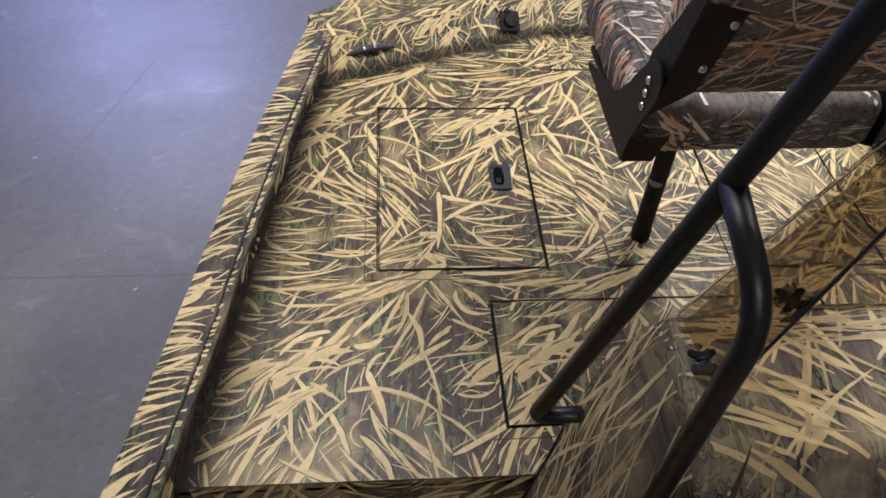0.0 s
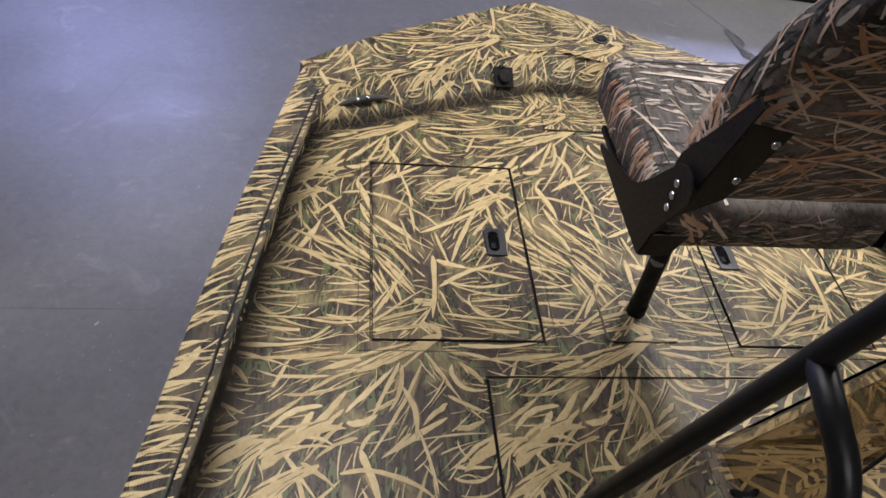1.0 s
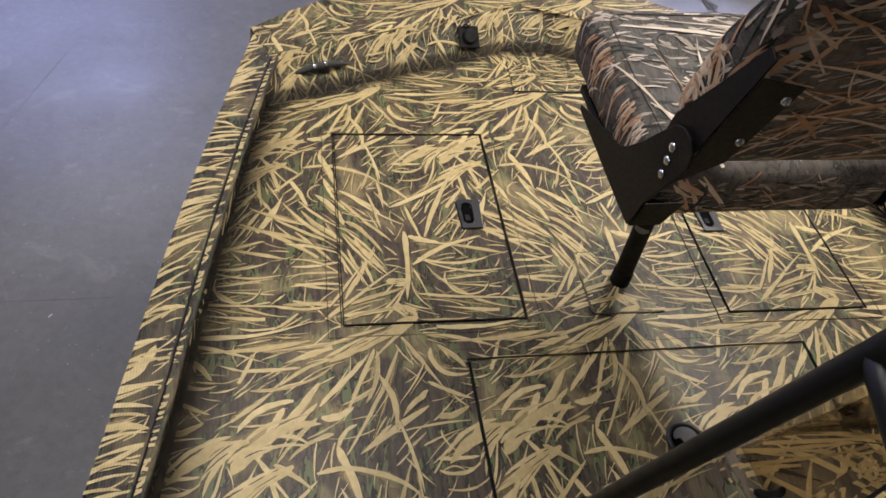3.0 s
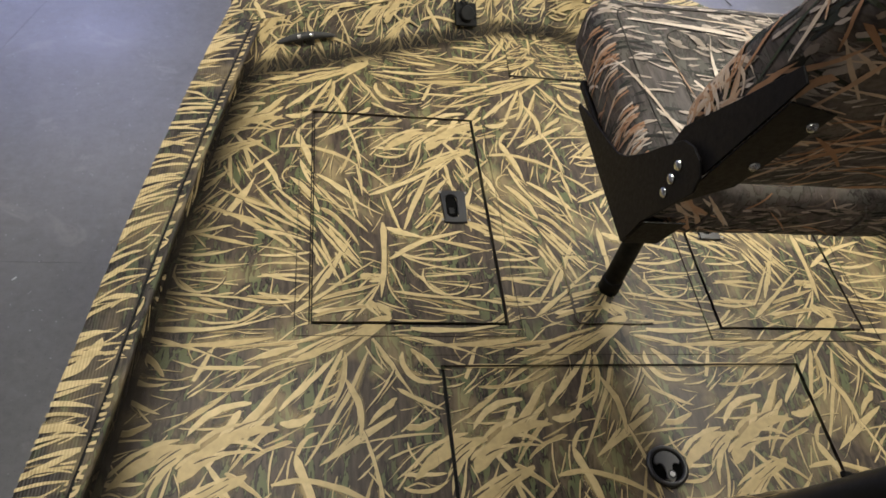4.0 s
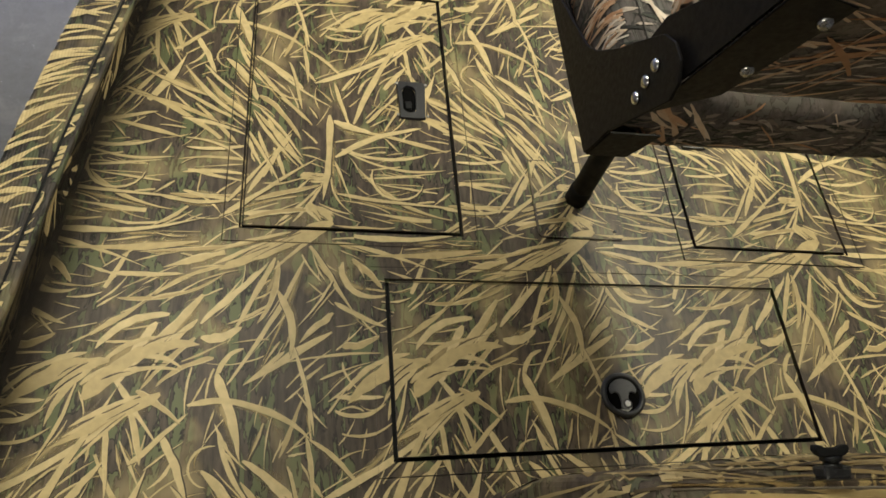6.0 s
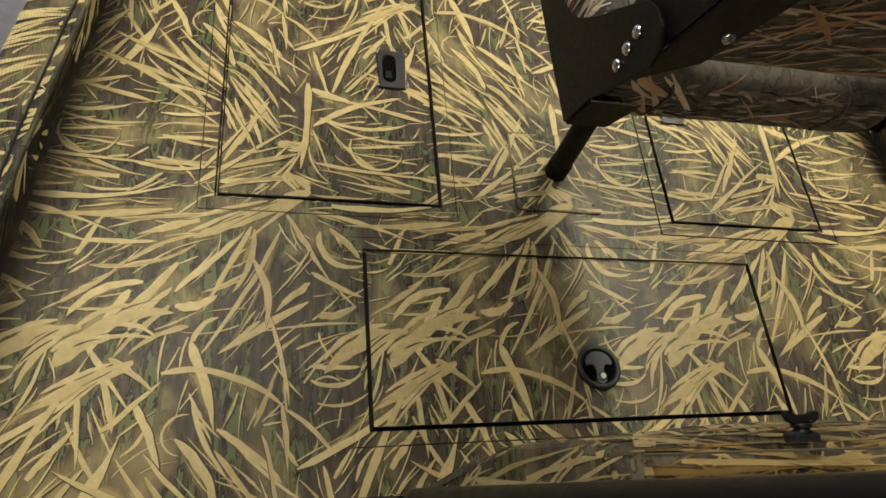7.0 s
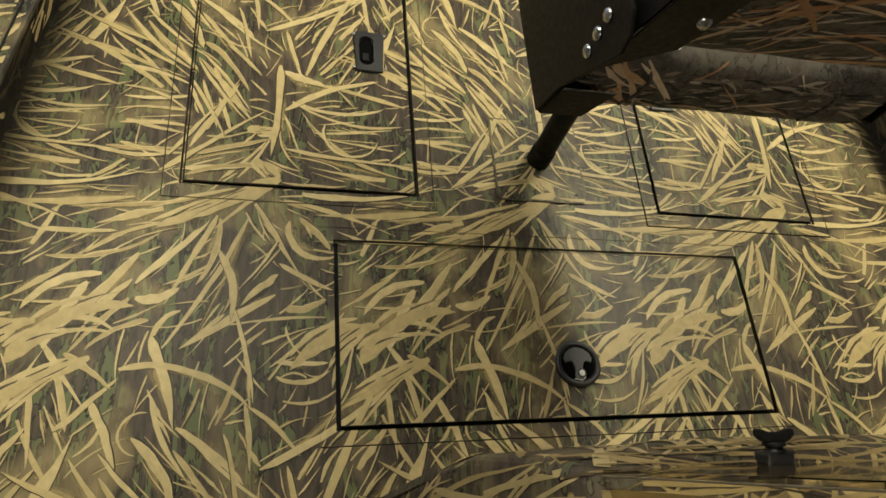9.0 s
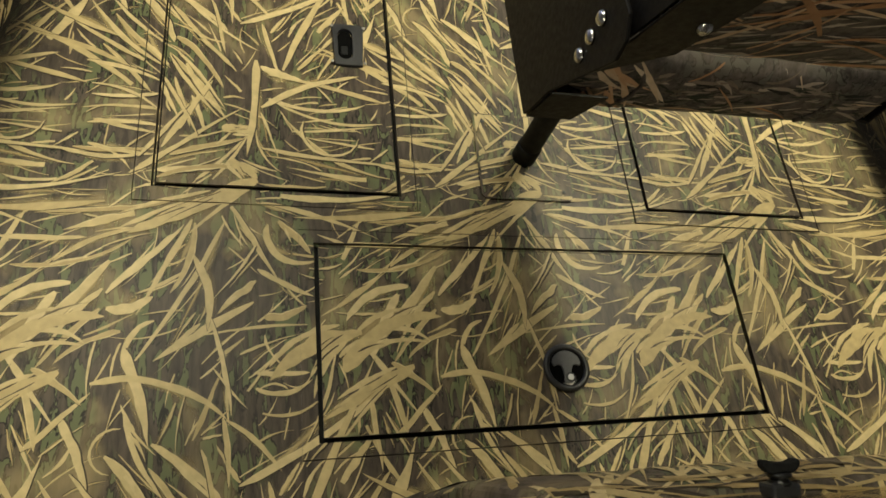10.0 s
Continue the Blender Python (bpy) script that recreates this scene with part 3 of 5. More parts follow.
# sawn joints and a long crack in the concrete: thin, slightly darker lines
for p, q, w in (((2.11, 5.4), (2.67, 4.05), 0.012), ((-6.0, 1.245), (-1.2, 1.262), 0.0015), ((-2.02, 2.05), (-1.72, 3.2), 0.0007)):
    d = Vector((q[0] - p[0], q[1] - p[1], 0)).normalized().cross(Vector((0, 0, 1))) * w
    line = prism([(*p, FLOOR + 0.0008), (*q, FLOOR + 0.0008), (q[0] + d.x, q[1] + d.y, FLOOR + 0.0008), (p[0] + d.x, p[1] + d.y, FLOOR + 0.0008)], (0, 0, 0.0008))
    tagged(part("floor_joint", line, JOINT if w > 0.005 else HAIRLINE, None, "thin darker joint line in the concrete floor"), kind="structure")
tagged(part("floor_mat", box(-0.70, 0.22, 4.44, 5.6, FLOOR + 0.001, FLOOR + 0.014, 0.004), CARPET, None, "dark ribbed rubber-backed mat lying on the concrete"), "", "mat")
panel = thing("white_partition", "low white painted partition standing on the concrete", "partition")
part("board", prism([(1.6, 5.08, FLOOR + 0.03), (5.6, 4.50, FLOOR + 0.03), (5.62, 4.60, FLOOR + 0.03), (1.62, 5.18, FLOOR + 0.03)], (0, 0, 0.5), 0.006), WHITE, panel)
part("skirting", prism([(1.6, 5.07, FLOOR), (5.6, 4.49, FLOOR), (5.62, 4.61, FLOOR), (1.62, 5.19, FLOOR)], (0, 0, 0.028)), RUBBER, panel, "black rubber skirting")

# ---- the boat ----
MID = 0.36          # x of the keel line
AFT, END = -0.435, -2.5


def rail_z(y):
    return 0.112 - 0.014 * max(y, -0.6)


def belly(y):
    """How far the sides swing in or out from a straight line."""
    return -0.006 + 0.042 * (max(y, -0.12) - 0.35) ** 2


def rail_out(y):
    return -0.675 + 0.144 * y + belly(y)


def rail_lip(y):
    return -0.592 + 0.145 * y + belly(y)


def flip(p):
    return (2 * MID - p[0], *p[1:])


boat = thing("duck_boat", "aluminium duck boat printed all over in tan reed camouflage", "boat")
FLAT = Matrix()

# corners of each lid anticlockwise from the aft port one, width of the rim
HATCHES = [([(-0.270, 0.110), (0.151, 0.108), (0.149, 0.766), (-0.271, 0.771)], 0.033),
           ([(0.654, 0.099), (1.018, 0.095), (1.018, 0.765), (0.653, 0.766)], 0.034),
           ([(0.001, -0.329), (0.800, -0.311), (0.801, 0.002), (-0.002, 0.003)], 0.029)]
HINGES = [(3, 0), (1, 2), (2, 3)]      # the hinged edge of each, by its corners
GAP = 0.0080


def grow(quad, m):
    """A convex outline, anticlockwise, moved outwards by m."""
    out = []
    for p, q, r in zip(quad[-1:] + quad[:-1], quad, quad[1:] + quad[:1]):
        a, b, c = Vector(p), Vector(q), Vector(r)
        u, w = (b - a).normalized(), (c - b).normalized()
        n1, n2 = Vector((u.y, -u.x)), Vector((w.y, -w.x))
        out.append(tuple(b + (n1 + n2) * (m / (1 + n1.dot(n2)))))
    return out


port_edge = [(rail_lip(y) - 0.004, y) for y in (-0.2, 0.1, 0.35, 0.6)]
deck_line = [(rail_lip(AFT) - 0.004, AFT), flip((rail_lip(AFT) - 0.004, AFT))] + [flip(p) for p in port_edge] + [(1.20, 0.890), (0.44, 1.195), (0.30, 1.195), (-0.478, 0.890)] + port_edge[::-1]
PRINTS = print_on(-0.7, 1.4, -0.45, 1.2)


def deck_mesh():
    """The fixed deck sheet: the plan less the hatch openings, with the cut edges turned down."""
    holes = [grow(quad, m) for quad, m in HATCHES]
    polys = [deck_line]
    for h in holes:
        polys = [q for p in polys for q in outside(p, h)]
    verts, faces = [], []
    for p in polys:
        faces.append(list(range(len(verts), len(verts) + len(p))))
        verts += [(x, y, 0.0) for x, y in p]
    for h in holes:
        for a, b in zip(h, h[1:] + h[:1]):
            faces.append([len(verts) + i for i in range(4)])
            verts += [(*a, 0.0), (*b, 0.0), (*b, -0.02), (*a, -0.02)]
    faces.append([len(verts) + i for i in range(4)])
    verts += [(*deck_line[0], 0.0), (*deck_line[0], -0.38), (*deck_line[1], -0.38), (*deck_line[1], 0.0)]
    # one sheet: shared corners
    known = {}
    order = [known.setdefault((round(x, 5), round(y, 5), round(z, 5)), len(known)) for x, y, z in verts]
    return (list(known), [[order[i] for i in f] for f in faces]), holes


mesh, holes = deck_mesh()
deck = part("deck", mesh, DECK, boat, "flat deck printed with tan reeds over bark brown")
lay("reed_print", PRINTS, FLAT, deck, deck_line, holes, mats=(REED, HAZE))
part("deck_underside", prism([(x, y, -0.022) for x, y in deck_line], (0, 0, -0.01)), RUBBER, boat)

for quad, m in HATCHES:
    outer, inner = grow(quad, m - (0.0028 if quad[0][0] > 0.5 else 0.0016)), grow(quad, GAP / 2)
    if quad[1][0] - quad[0][0] > 0.6:
        outer = [(x - 0.0014 if x < 0.4 else x + 0.0010, y) for x, y in outer]      # the wide one fits close at its ends
    lid_line = grow(quad, -GAP / 2)
    hatch = thing("deck_hatch", "flush rectangular deck hatch in reed camouflage, closed", "hatch", "deck hatches")
    polys = outside(outer, inner)
    verts, faces = [], []
    for p in polys:
        faces.append(list(range(len(verts), len(verts) + len(p))))
        verts += [(x, y, 0.0006) for x, y in p]
    for ring in (outer, inner):
        for p, q in zip(ring, ring[1:] + ring[:1]):
            faces.append([len(verts) + i for i in range(4)])
            verts += [(*p, 0.0006), (*q, 0.0006), (*q, -0.02), (*p, -0.02)]
    rim = part("rim", (verts, faces), DECK, hatch)
    lay("reed_print", PRINTS, Matrix.Translation((0, 0, 0.0006)), rim, outer, [inner], mats=(REED, HAZE))
    lid = part("lid", prism([(x, y, -0.004) for x, y in lid_line], (0, 0, 0.004)), DECK, hatch)
    lay("reed_print", PRINTS, FLAT, lid, lid_line, mats=(REED, HAZE))
    # the hinge leaf fills most of the gap on one side
    wide, slim = grow(quad, GAP / 2 - 0.0030), grow(quad, 0.0030 - GAP / 2)
    a, b = HINGES[HATCHES.index((quad, m))]
    leaf = [slim[a], slim[b], wide[b], wide[a]][::-1]
    hinge = part("hinge_leaf", prism([(x, y, -0.008) for x, y in leaf], (0, 0, 0.0050)), DECK, hatch)
    lay("reed_print", PRINTS, Matrix.Translation((0, 0, -0.0030)), hinge, leaf, mats=(REED, HAZE))
    part("gasket", prism([(x, y, -0.020) for x, y in inner], (0, 0, 0.006)), RUBBER, hatch, "black rubber gasket")


def slam_latch(x, y, turn, parent_label):
    """A black plate with a long finger well and four screws."""
    latch = thing("hatch_latch", parent_label, "latch", "hatch latches", (x, y, 0.0022))
    latch.rotation_euler = (0, 0, turn)
    w, h = 0.0400, 0.0525
    slot = [(-0.006 + 0.0150 * math.cos(t), (0.023 if math.sin(t) >= 0 else -0.023) + 0.0150 * math.sin(t)) for t in (2 * math.pi * i / 24 for i in range(24))]
    bm = bmesh.new()
    top = [bm.verts.new((u, v, 0.0055)) for u, v in slot]
    low = [bm.verts.new((u * 0.97, v * 0.97, -0.0002)) for u, v in slot]
    out = []
    for u, v in slot:
        ang = math.atan2(v / h, (u + 0.006) / w)
        c, s = math.cos(ang), math.sin(ang)
        r = 1 / max(abs(c) ** 6 + abs(s) ** 6, 1e-6) ** (1 / 6)
        out.append((w * r * c, h * r * s))
    edge = [bm.verts.new((u * 0.95, v * 0.97, 0.0045)) for u, v in out]
    base = [bm.verts.new((u, v, 0.0)) for u, v in out]
    n = len(slot)
    for i in range(n):
        j = (i + 1) % n
        bm.faces.new((top[i], low[i], low[j], top[j]))
        bm.faces.new((edge[i], top[i], top[j], edge[j]))
        bm.faces.new((base[i], edge[i], edge[j], base[j]))
    bmesh.ops.recalc_face_normals(bm, faces=bm.faces)
    part("plate", bm, PLASTIC, latch)
    part("well", lathe([(0.0168, -0.0004), (0.0168, 0.0002), (0.004, 0.0003)], Matrix.Translation((-0.006, 0, 0)) @ Matrix.Diagonal((1, 2.4, 1, 1)), 24), WELL_SHADE, latch, "finger well, a near-black disc painted for its depth shade")
    part("finger_pull", box(-0.014, -0.001, -0.024, -0.004, 0.0005, 0.0028, 0.001), RUBBER, latch, "black finger pull")
    for sx in (-1, 1):
        for sy in (-1, 1):
            part("screw", lathe([(0.0032, 0.0040), (0.0032, 0.0054), (0.0018, 0.006)], Matrix.Translation((sx * 0.0320, sy * 0.0445, 0)), 12), ZINC, latch, "small zinc screw")
    return latch


slam_latch(0.069, 0.445, 0.0, "black recessed slam latch plate set in the hatch lid")
slam_latch(0.719, 0.413, 0.0, "black recessed slam latch plate set in the hatch lid")

# round latch on the wide hatch
dial = thing("round_latch", "round black twist latch with two finger wells", "latch", "", (0.421, -0.223, 0.0022))
part("bezel", lathe([(0.0425, 0.0), (0.0425, 0.003), (0.039, 0.006), (0.034, 0.006), (0.032, 0.003), (0.032, 0.0005)], Matrix(), 48), PLASTIC, dial, smooth=True)
# web of the handle: a crown that narrows to a stem
half = [(0.0, 0.030), (0.012, 0.0275), (0.022, 0.020), (0.0265, 0.009), (0.0235, 0.002), (0.0165, 0.005), (0.0105, 0.003), (0.0075, -0.006), (0.0065, -0.016), (0.0085, -0.022), (0.006, -0.0275)]
web = prism([(x, y, 0.0012) for x, y in half] + [(-x, y, 0.0012) for x, y in half[:0:-1]], (0, 0, 0.004), 0.0006, 1)
part("handle", web, LATCH_GREY, dial, "worn grey handle web")
part("well", lathe([(0.0315, 0.0004), (0.0315, 0.0010), (0.001, 0.0011)], Matrix(), 40), WELL_SHADE, dial, "flat near-black disc painted for the shade of the finger wells")
part("lock_cylinder", lathe([(0.0055, 0.002), (0.0055, 0.006), (0.0042, 0.0068)], Matrix.Translation((0.004, -0.0175, 0)), 20), WHITE, dial, "pale lock cylinder")
part("collar", lathe([(0.0085, 0.002), (0.0085, 0.0054), (0.0062, 0.0058)], Matrix.Translation((0.004, -0.0175, 0)), 20), PLASTIC, dial)
part("keeper", prism([(-0.012, -0.027, 0.0012), (0.004, -0.0315, 0.0012), (0.012, -0.024, 0.0012), (0.004, -0.025, 0.0012)], (0, 0, 0.002)), ZINC, dial, "dull steel keeper")

def shade_paint():
    """Painted-in corner shade: dark, thinning out to nothing by its own fade."""
    m, nt, b = material("painted_corner_shade", 0.75, 0.0, 0.12)
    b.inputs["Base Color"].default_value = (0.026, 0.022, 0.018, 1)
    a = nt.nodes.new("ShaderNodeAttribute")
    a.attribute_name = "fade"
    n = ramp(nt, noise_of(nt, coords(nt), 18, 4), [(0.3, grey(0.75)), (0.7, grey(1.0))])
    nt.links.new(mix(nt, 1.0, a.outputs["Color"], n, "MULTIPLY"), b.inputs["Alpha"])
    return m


CORNER_SHADE = shade_paint()


# gunwale rails, one to a side
for side in (0, 1):
    def at(p):
        return flip(p) if side else p
    ys = [END, -1.8, -1.2, -0.6] + [-0.4 + 0.1 * i for i in range(15)] + [1.075, 1.148]
    profile = [(0.0, -0.05), (0.0, -0.012), (0.003, -0.003), (0.009, 0.0), (0.0765, 0.001), (0.0795, -0.0015), (0.0805, -0.006), (0.0830, -0.006), (0.0845, -0.0025), (0.0955, -0.002), (0.0995, -0.005), (0.1010, -0.011), (0.0995, -0.016), (0.0960, -0.018), (0.088, -0.027), (0.073, -0.029)]
    rings = [[at((rail_out(y) + u, y, rail_z(y) + v)) for u, v in profile] for y in ys]
    verts = [p for r in rings for p in r]
    n = len(profile)
    faces = [[i * n + k, i * n + k + 1, (i + 1) * n + k + 1, (i + 1) * n + k] for i in range(len(ys) - 1) for k in range(n - 1)]
    if not side:
        faces = [f[::-1] for f in faces]
    rail = part("gunwale_rail", (verts, faces), RAIL, boat, "ribbed camouflage gunwale rail with a dark seam")
    # ink on the flat of the rail
    rr = random.Random(31 + side)
    prints = []
    y = END
    while y < 1.15:
        # bent stripes that cross the whole rail, with a tan patch now and then; shorter ones on the lip
        aim = 27 + 15 * math.sin(8.0 * y + side) + rr.uniform(-6, 6)
        if rr.random() < 0.07:
            prints.append((reed(rr.uniform(-0.02, 0.01), y, radians(aim + 10), rr.uniform(0.06, 0.11), rr.uniform(0.020, 0.030), rr.gauss(0.3, 0.4), rr), rr.uniform(0.6, 1.0), rr.random() < 0.7))
        if rr.random() < 0.9:
            prints.append((reed(rr.uniform(-0.035, 0.0), y, radians(aim + 14), rr.uniform(0.085, 0.135), rr.uniform(0.005, 0.011), rr.gauss(-0.55, 0.35), rr, 10, rr.random() < 0.5), rr.uniform(0.5, 1.0), rr.random() < 0.12))
        if rr.random() < 0.45:
            prints.append((reed(rr.uniform(0.01, 0.06), y, radians(aim + rr.uniform(-14, 30)), rr.uniform(0.03, 0.07), rr.uniform(0.002, 0.005), rr.gauss(-0.2, 0.6), rr), rr.uniform(0.5, 1.0), False))
        if rr.random() < 0.7:
            prints.append((reed(rr.uniform(0.070, 0.086), y, radians(aim + rr.uniform(-10, 25)), rr.uniform(0.03, 0.05), rr.uniform(0.004, 0.008), rr.gauss(0, 0.6), rr, 10, True), rr.uniform(0.4, 1.0), False))
        y += rr.uniform(0.009, 0.019)
    cuts = [END, -0.6, -0.3, 0.0, 0.2, 0.4, 0.6, 0.8, 0.97, 1.146]
    for y0, y1 in zip(cuts, cuts[1:]):
        slope, shear = (rail_z(y1) - rail_z(y0)) / (y1 - y0), (rail_out(y1) - rail_out(y0)) / (y1 - y0)
        verts_of = Matrix(((1, shear, 0, rail_out(y0) - shear * y0), (0, 1, 0, 0), (0, slope, 1, rail_z(y0) - slope * y0 + 0.001), (0, 0, 0, 1)))
        if side:
            verts_of = Matrix(((-1, 0, 0, 2 * MID), (0, 1, 0, 0), (0, 0, 1, 0), (0, 0, 0, 1))) @ verts_of
        lay("reed_print", prints, verts_of, rail, rect(0.004, 0.0775, y0, y1), mats=(RAIL_REED, HAZE))
        lay("reed_print", prints, verts_of @ Matrix.Translation((0, 0, -0.0028)), rail, rect(0.0848, 0.0955, y0, y1), mats=(REED, HAZE))
    part("rail_seam", tube([Vector(at((rail_out(y) + 0.0818, y, rail_z(y) - 0.0036))) for y in ys], 0.0029, 6), RUBBER, rail, "black seam bead")
    # inner wall under the lip
    inner = [(rail_lip(y) - 0.005, y) for y in ys if y <= 0.95]
    verts, faces = [], []
    for x, y in inner:
        verts += [at((x, y, rail_z(y) - 0.026)), at((x, y, -0.38 if y < AFT else -0.02)), at((x - 0.01, y, -0.38 if y < AFT else -0.02)), at((x - 0.01, y, rail_z(y) - 0.026))]
    for i in range(len(inner) - 1):
        for k in (0, 1, 2):
            faces.append([4 * i + k, 4 * i + k + 1, 4 * i + 4 + k + 1, 4 * i + 4 + k])
    wall = part("side_wall", (verts, faces), SIDE, boat, "inner side wall in camouflage, under painted corner shade")
    wp = print_on(-2.5, 1.0, 0.0, 0.12, (0.1, 0.06), 0.8)
    for y0, y1 in ((-0.6, -0.3), (-0.3, 0.0), (0.0, 0.3), (0.3, 0.6), (0.6, 0.90)):
        k, shear = 1 if not side else -1, (rail_lip(y1) - rail_lip(y0)) / (y1 - y0)
        wx = rail_lip(y0) - shear * y0 - 0.005 + 0.0012
        fr = Matrix(((shear * k, 0, k, wx if not side else 2 * MID - wx), (1, 0, 0, 0), (0, 1, 0, 0), (0, 0, 0, 1)))
        lay("reed_print", wp, fr, wall, rect(y0, y1, 0.004, rail_z(1.0) - 0.027), mats=(REED, HAZE))
    # hull plate outside
    verts, faces = [], []
    for y in ys:
        verts += [at((rail_out(y), y, rail_z(y) - 0.03)), at((rail_out(y) + 0.12, y, -0.35)), at((rail_out(y) + 0.2, y, -0.62))]
    for i in range(len(ys) - 1):
        for k in (0, 1):
            faces.append([3 * i + k, 3 * i + k + 1, 3 * i + 3 + k + 1, 3 * i + 3 + k])
    part("hull_side", (verts, faces), SIDE, boat)
    # grab cleat pocket: a dark slot at the rail's forward end
    part("rail_end_slot", prism([at((rail_lip(0.93) - 0.004, 0.90, rail_z(0.93) - 0.030)), at((rail_lip(0.93) + 0.001, 0.90, rail_z(0.93) - 0.030)), at((rail_lip(0.95) + 0.001, 0.955, rail_z(0.95) - 0.004)), at((rail_lip(0.95) - 0.004, 0.955, rail_z(0.95) - 0.004))], (0, 0, 0.005)), RUBBER, boat)

part("hull_bottom", prism([(rail_out(END) + 0.2, END, -0.62), (2 * MID - rail_out(END) - 0.2, END, -0.62), (2 * MID - rail_out(1.1) - 0.2, 1.1, -0.55), (MID, 1.5, -0.45), (rail_out(1.1) + 0.2, 1.1, -0.55)], (0, 0, -0.01)), SIDE, boat)
part("transom", prism([(rail_out(END) + 0.01, END, rail_z(END) - 0.03), (2 * MID - rail_out(END) - 0.01, END, rail_z(END) - 0.03), (2 * MID - rail_out(END) - 0.2, END, -0.62), (rail_out(END) + 0.2, END, -0.62)], (0, -0.02, 0)), SIDE, boat)
sole = part("cockpit_floor", prism([(rail_lip(END) - 0.014, END, -0.39), (2 * MID - rail_lip(END) + 0.014, END, -0.39), (2 * MID - rail_lip(AFT) + 0.014, AFT + 0.02, -0.39), (rail_lip(AFT) - 0.014, AFT + 0.02, -0.39)], (0, 0, 0.01)), DECK, boat, "cockpit floor in brown camouflage")
lay("reed_print", print_on(-1.1, 1.9, -2.5, -0.4, (0.05, 0.1)), Matrix.Translation((0, 0, -0.38)), sole, rect(-0.64, 1.36, END + 0.02, AFT - 0.001), mats=(REED, HAZE))
bulk = Matrix(((1, 0, 0, 0), (0, 0, -1, AFT), (0, 1, 0, 0), (0, 0, 0, 1)))
lay("reed_print", print_on(-0.7, 1.4, -0.4, 0.0, (0.1, 0.1)), bulk, deck, rect(-0.63, 1.35, -0.38, -0.004), mats=(REED, HAZE))

# bow plate and the sloping face below it
BZ = 0.10
port_bow = [(-0.502, 1.15), (-0.40, 1.24), (-0.25, 1.35), (-0.04, 1.47), (0.21, 1.61)]
tip = (0.346, 1.666)
star_bow = [(0.459, 1.604), (0.653, 1.492), (1.0, 1.264), (1.222, 1.07)]
plate_ring = [(-0.452, 1.005), (0.30, 1.312), (0.42, 1.312), (1.172, 1.005)] + star_bow[::-1] + [tip] + port_bow[::-1]
bow_prints = print_on(-0.55, 1.3, 1.0, 1.7, (0.10, 1.33), 0.85)
plate = part("bow_plate", prism([(x, y, BZ) for x, y in plate_ring], (0, 0, -0.02), 0.004, 2), SIDE, boat, "pointed bow plate in tan reed camouflage")
port_half = [(-0.450, 1.008), (MID, 1.316), (MID, 1.655)] + [(x + 0.002, y - 0.004) for x, y in port_bow[::-1]]
star_half = [(MID, 1.655), (MID, 1.316), (1.168, 1.008)] + [(x - 0.002, y - 0.004) for x, y in star_bow[::-1]]
for half in (port_half, star_half):
    lay("reed_print", bow_prints, Matrix.Translation((0, 0, BZ)), plate, half, mats=(REED, HAZE))
for side in (0, 1):
    def at(p):
        return flip(p) if side else p
    # bow side plates
    verts = [at(p) for p in ((-0.502, 1.07 if side else 1.15, BZ - 0.004), (MID, 1.64, BZ - 0.004), (MID, 1.5, -0.45), (rail_out(1.1) + 0.2, 1.1, -0.55), (rail_out(1.075), 1.075, rail_z(1.075) - 0.03), (rail_out(1.075) + 0.12, 1.075, -0.35))]
    part("bow_side", (verts, [[0, 1, 2, 3, 5, 4]]), SIDE, boat)
    # sloping face
    a, b, c, d = [Vector(at(p)) for p in ((-0.478, 0.890, -0.002), (0.30 if not side else 0.28, 1.195, -0.002), (0.30 if not side else 0.28, 1.312, BZ - 0.001), (-0.452, 1.005, BZ - 0.001))]
    ex = (b - a).normalized() * (1 if not side else -1)
    ez = ex.cross((d - a)).normalized()
    if ez.z < 0:
        ez = -ez
    ey = ez.cross(ex)
    o = a if not side else b
    fr = Matrix(((ex.x, ey.x, ez.x, o.x), (ex.y, ey.y, ez.y, o.y), (ex.z, ey.z, ez.z, o.z), (0, 0, 0, 1)))
    inv = fr.inverted()
    ring = [(inv @ p)[:2] for p in ((a, b, c, d) if not side else (b, a, d, c))]
    face = part("bow_riser", prism([a, b, c, d], -0.012 * ez), SIDE, boat, "sloping camouflage face between deck and bow plate")
    lay("reed_print", print_on(-0.1, 0.95, -0.1, 0.3, (0.3, 0.3), 0.7), fr, face, ring, mats=(REED, HAZE))
a, b, c, d = [Vector(p) for p in ((0.30, 1.195, -0.002), (0.44, 1.195, -0.002), (0.44, 1.312, BZ - 0.001), (0.30, 1.312, BZ - 0.001))]
mid = part("bow_riser", prism([a, b, c, d], (0, 0.008, -0.01)), SIDE, boat, "sloping camouflage face between deck and bow plate")
s45 = (c - b).normalized()
fr = Matrix(((1, 0, 0, 0.30), (0, s45.y, -s45.z, 1.195), (0, s45.z, s45.y, -0.002), (0, 0, 0, 1)))
lay("reed_print", print_on(-0.1, 0.3, -0.1, 0.3, (0.0, 0.3), 0.7), fr, mid, rect(0, 0.14, 0, 0.15), mats=(REED, HAZE))

# shade painted into the corners where the deck meets the sides and the bow


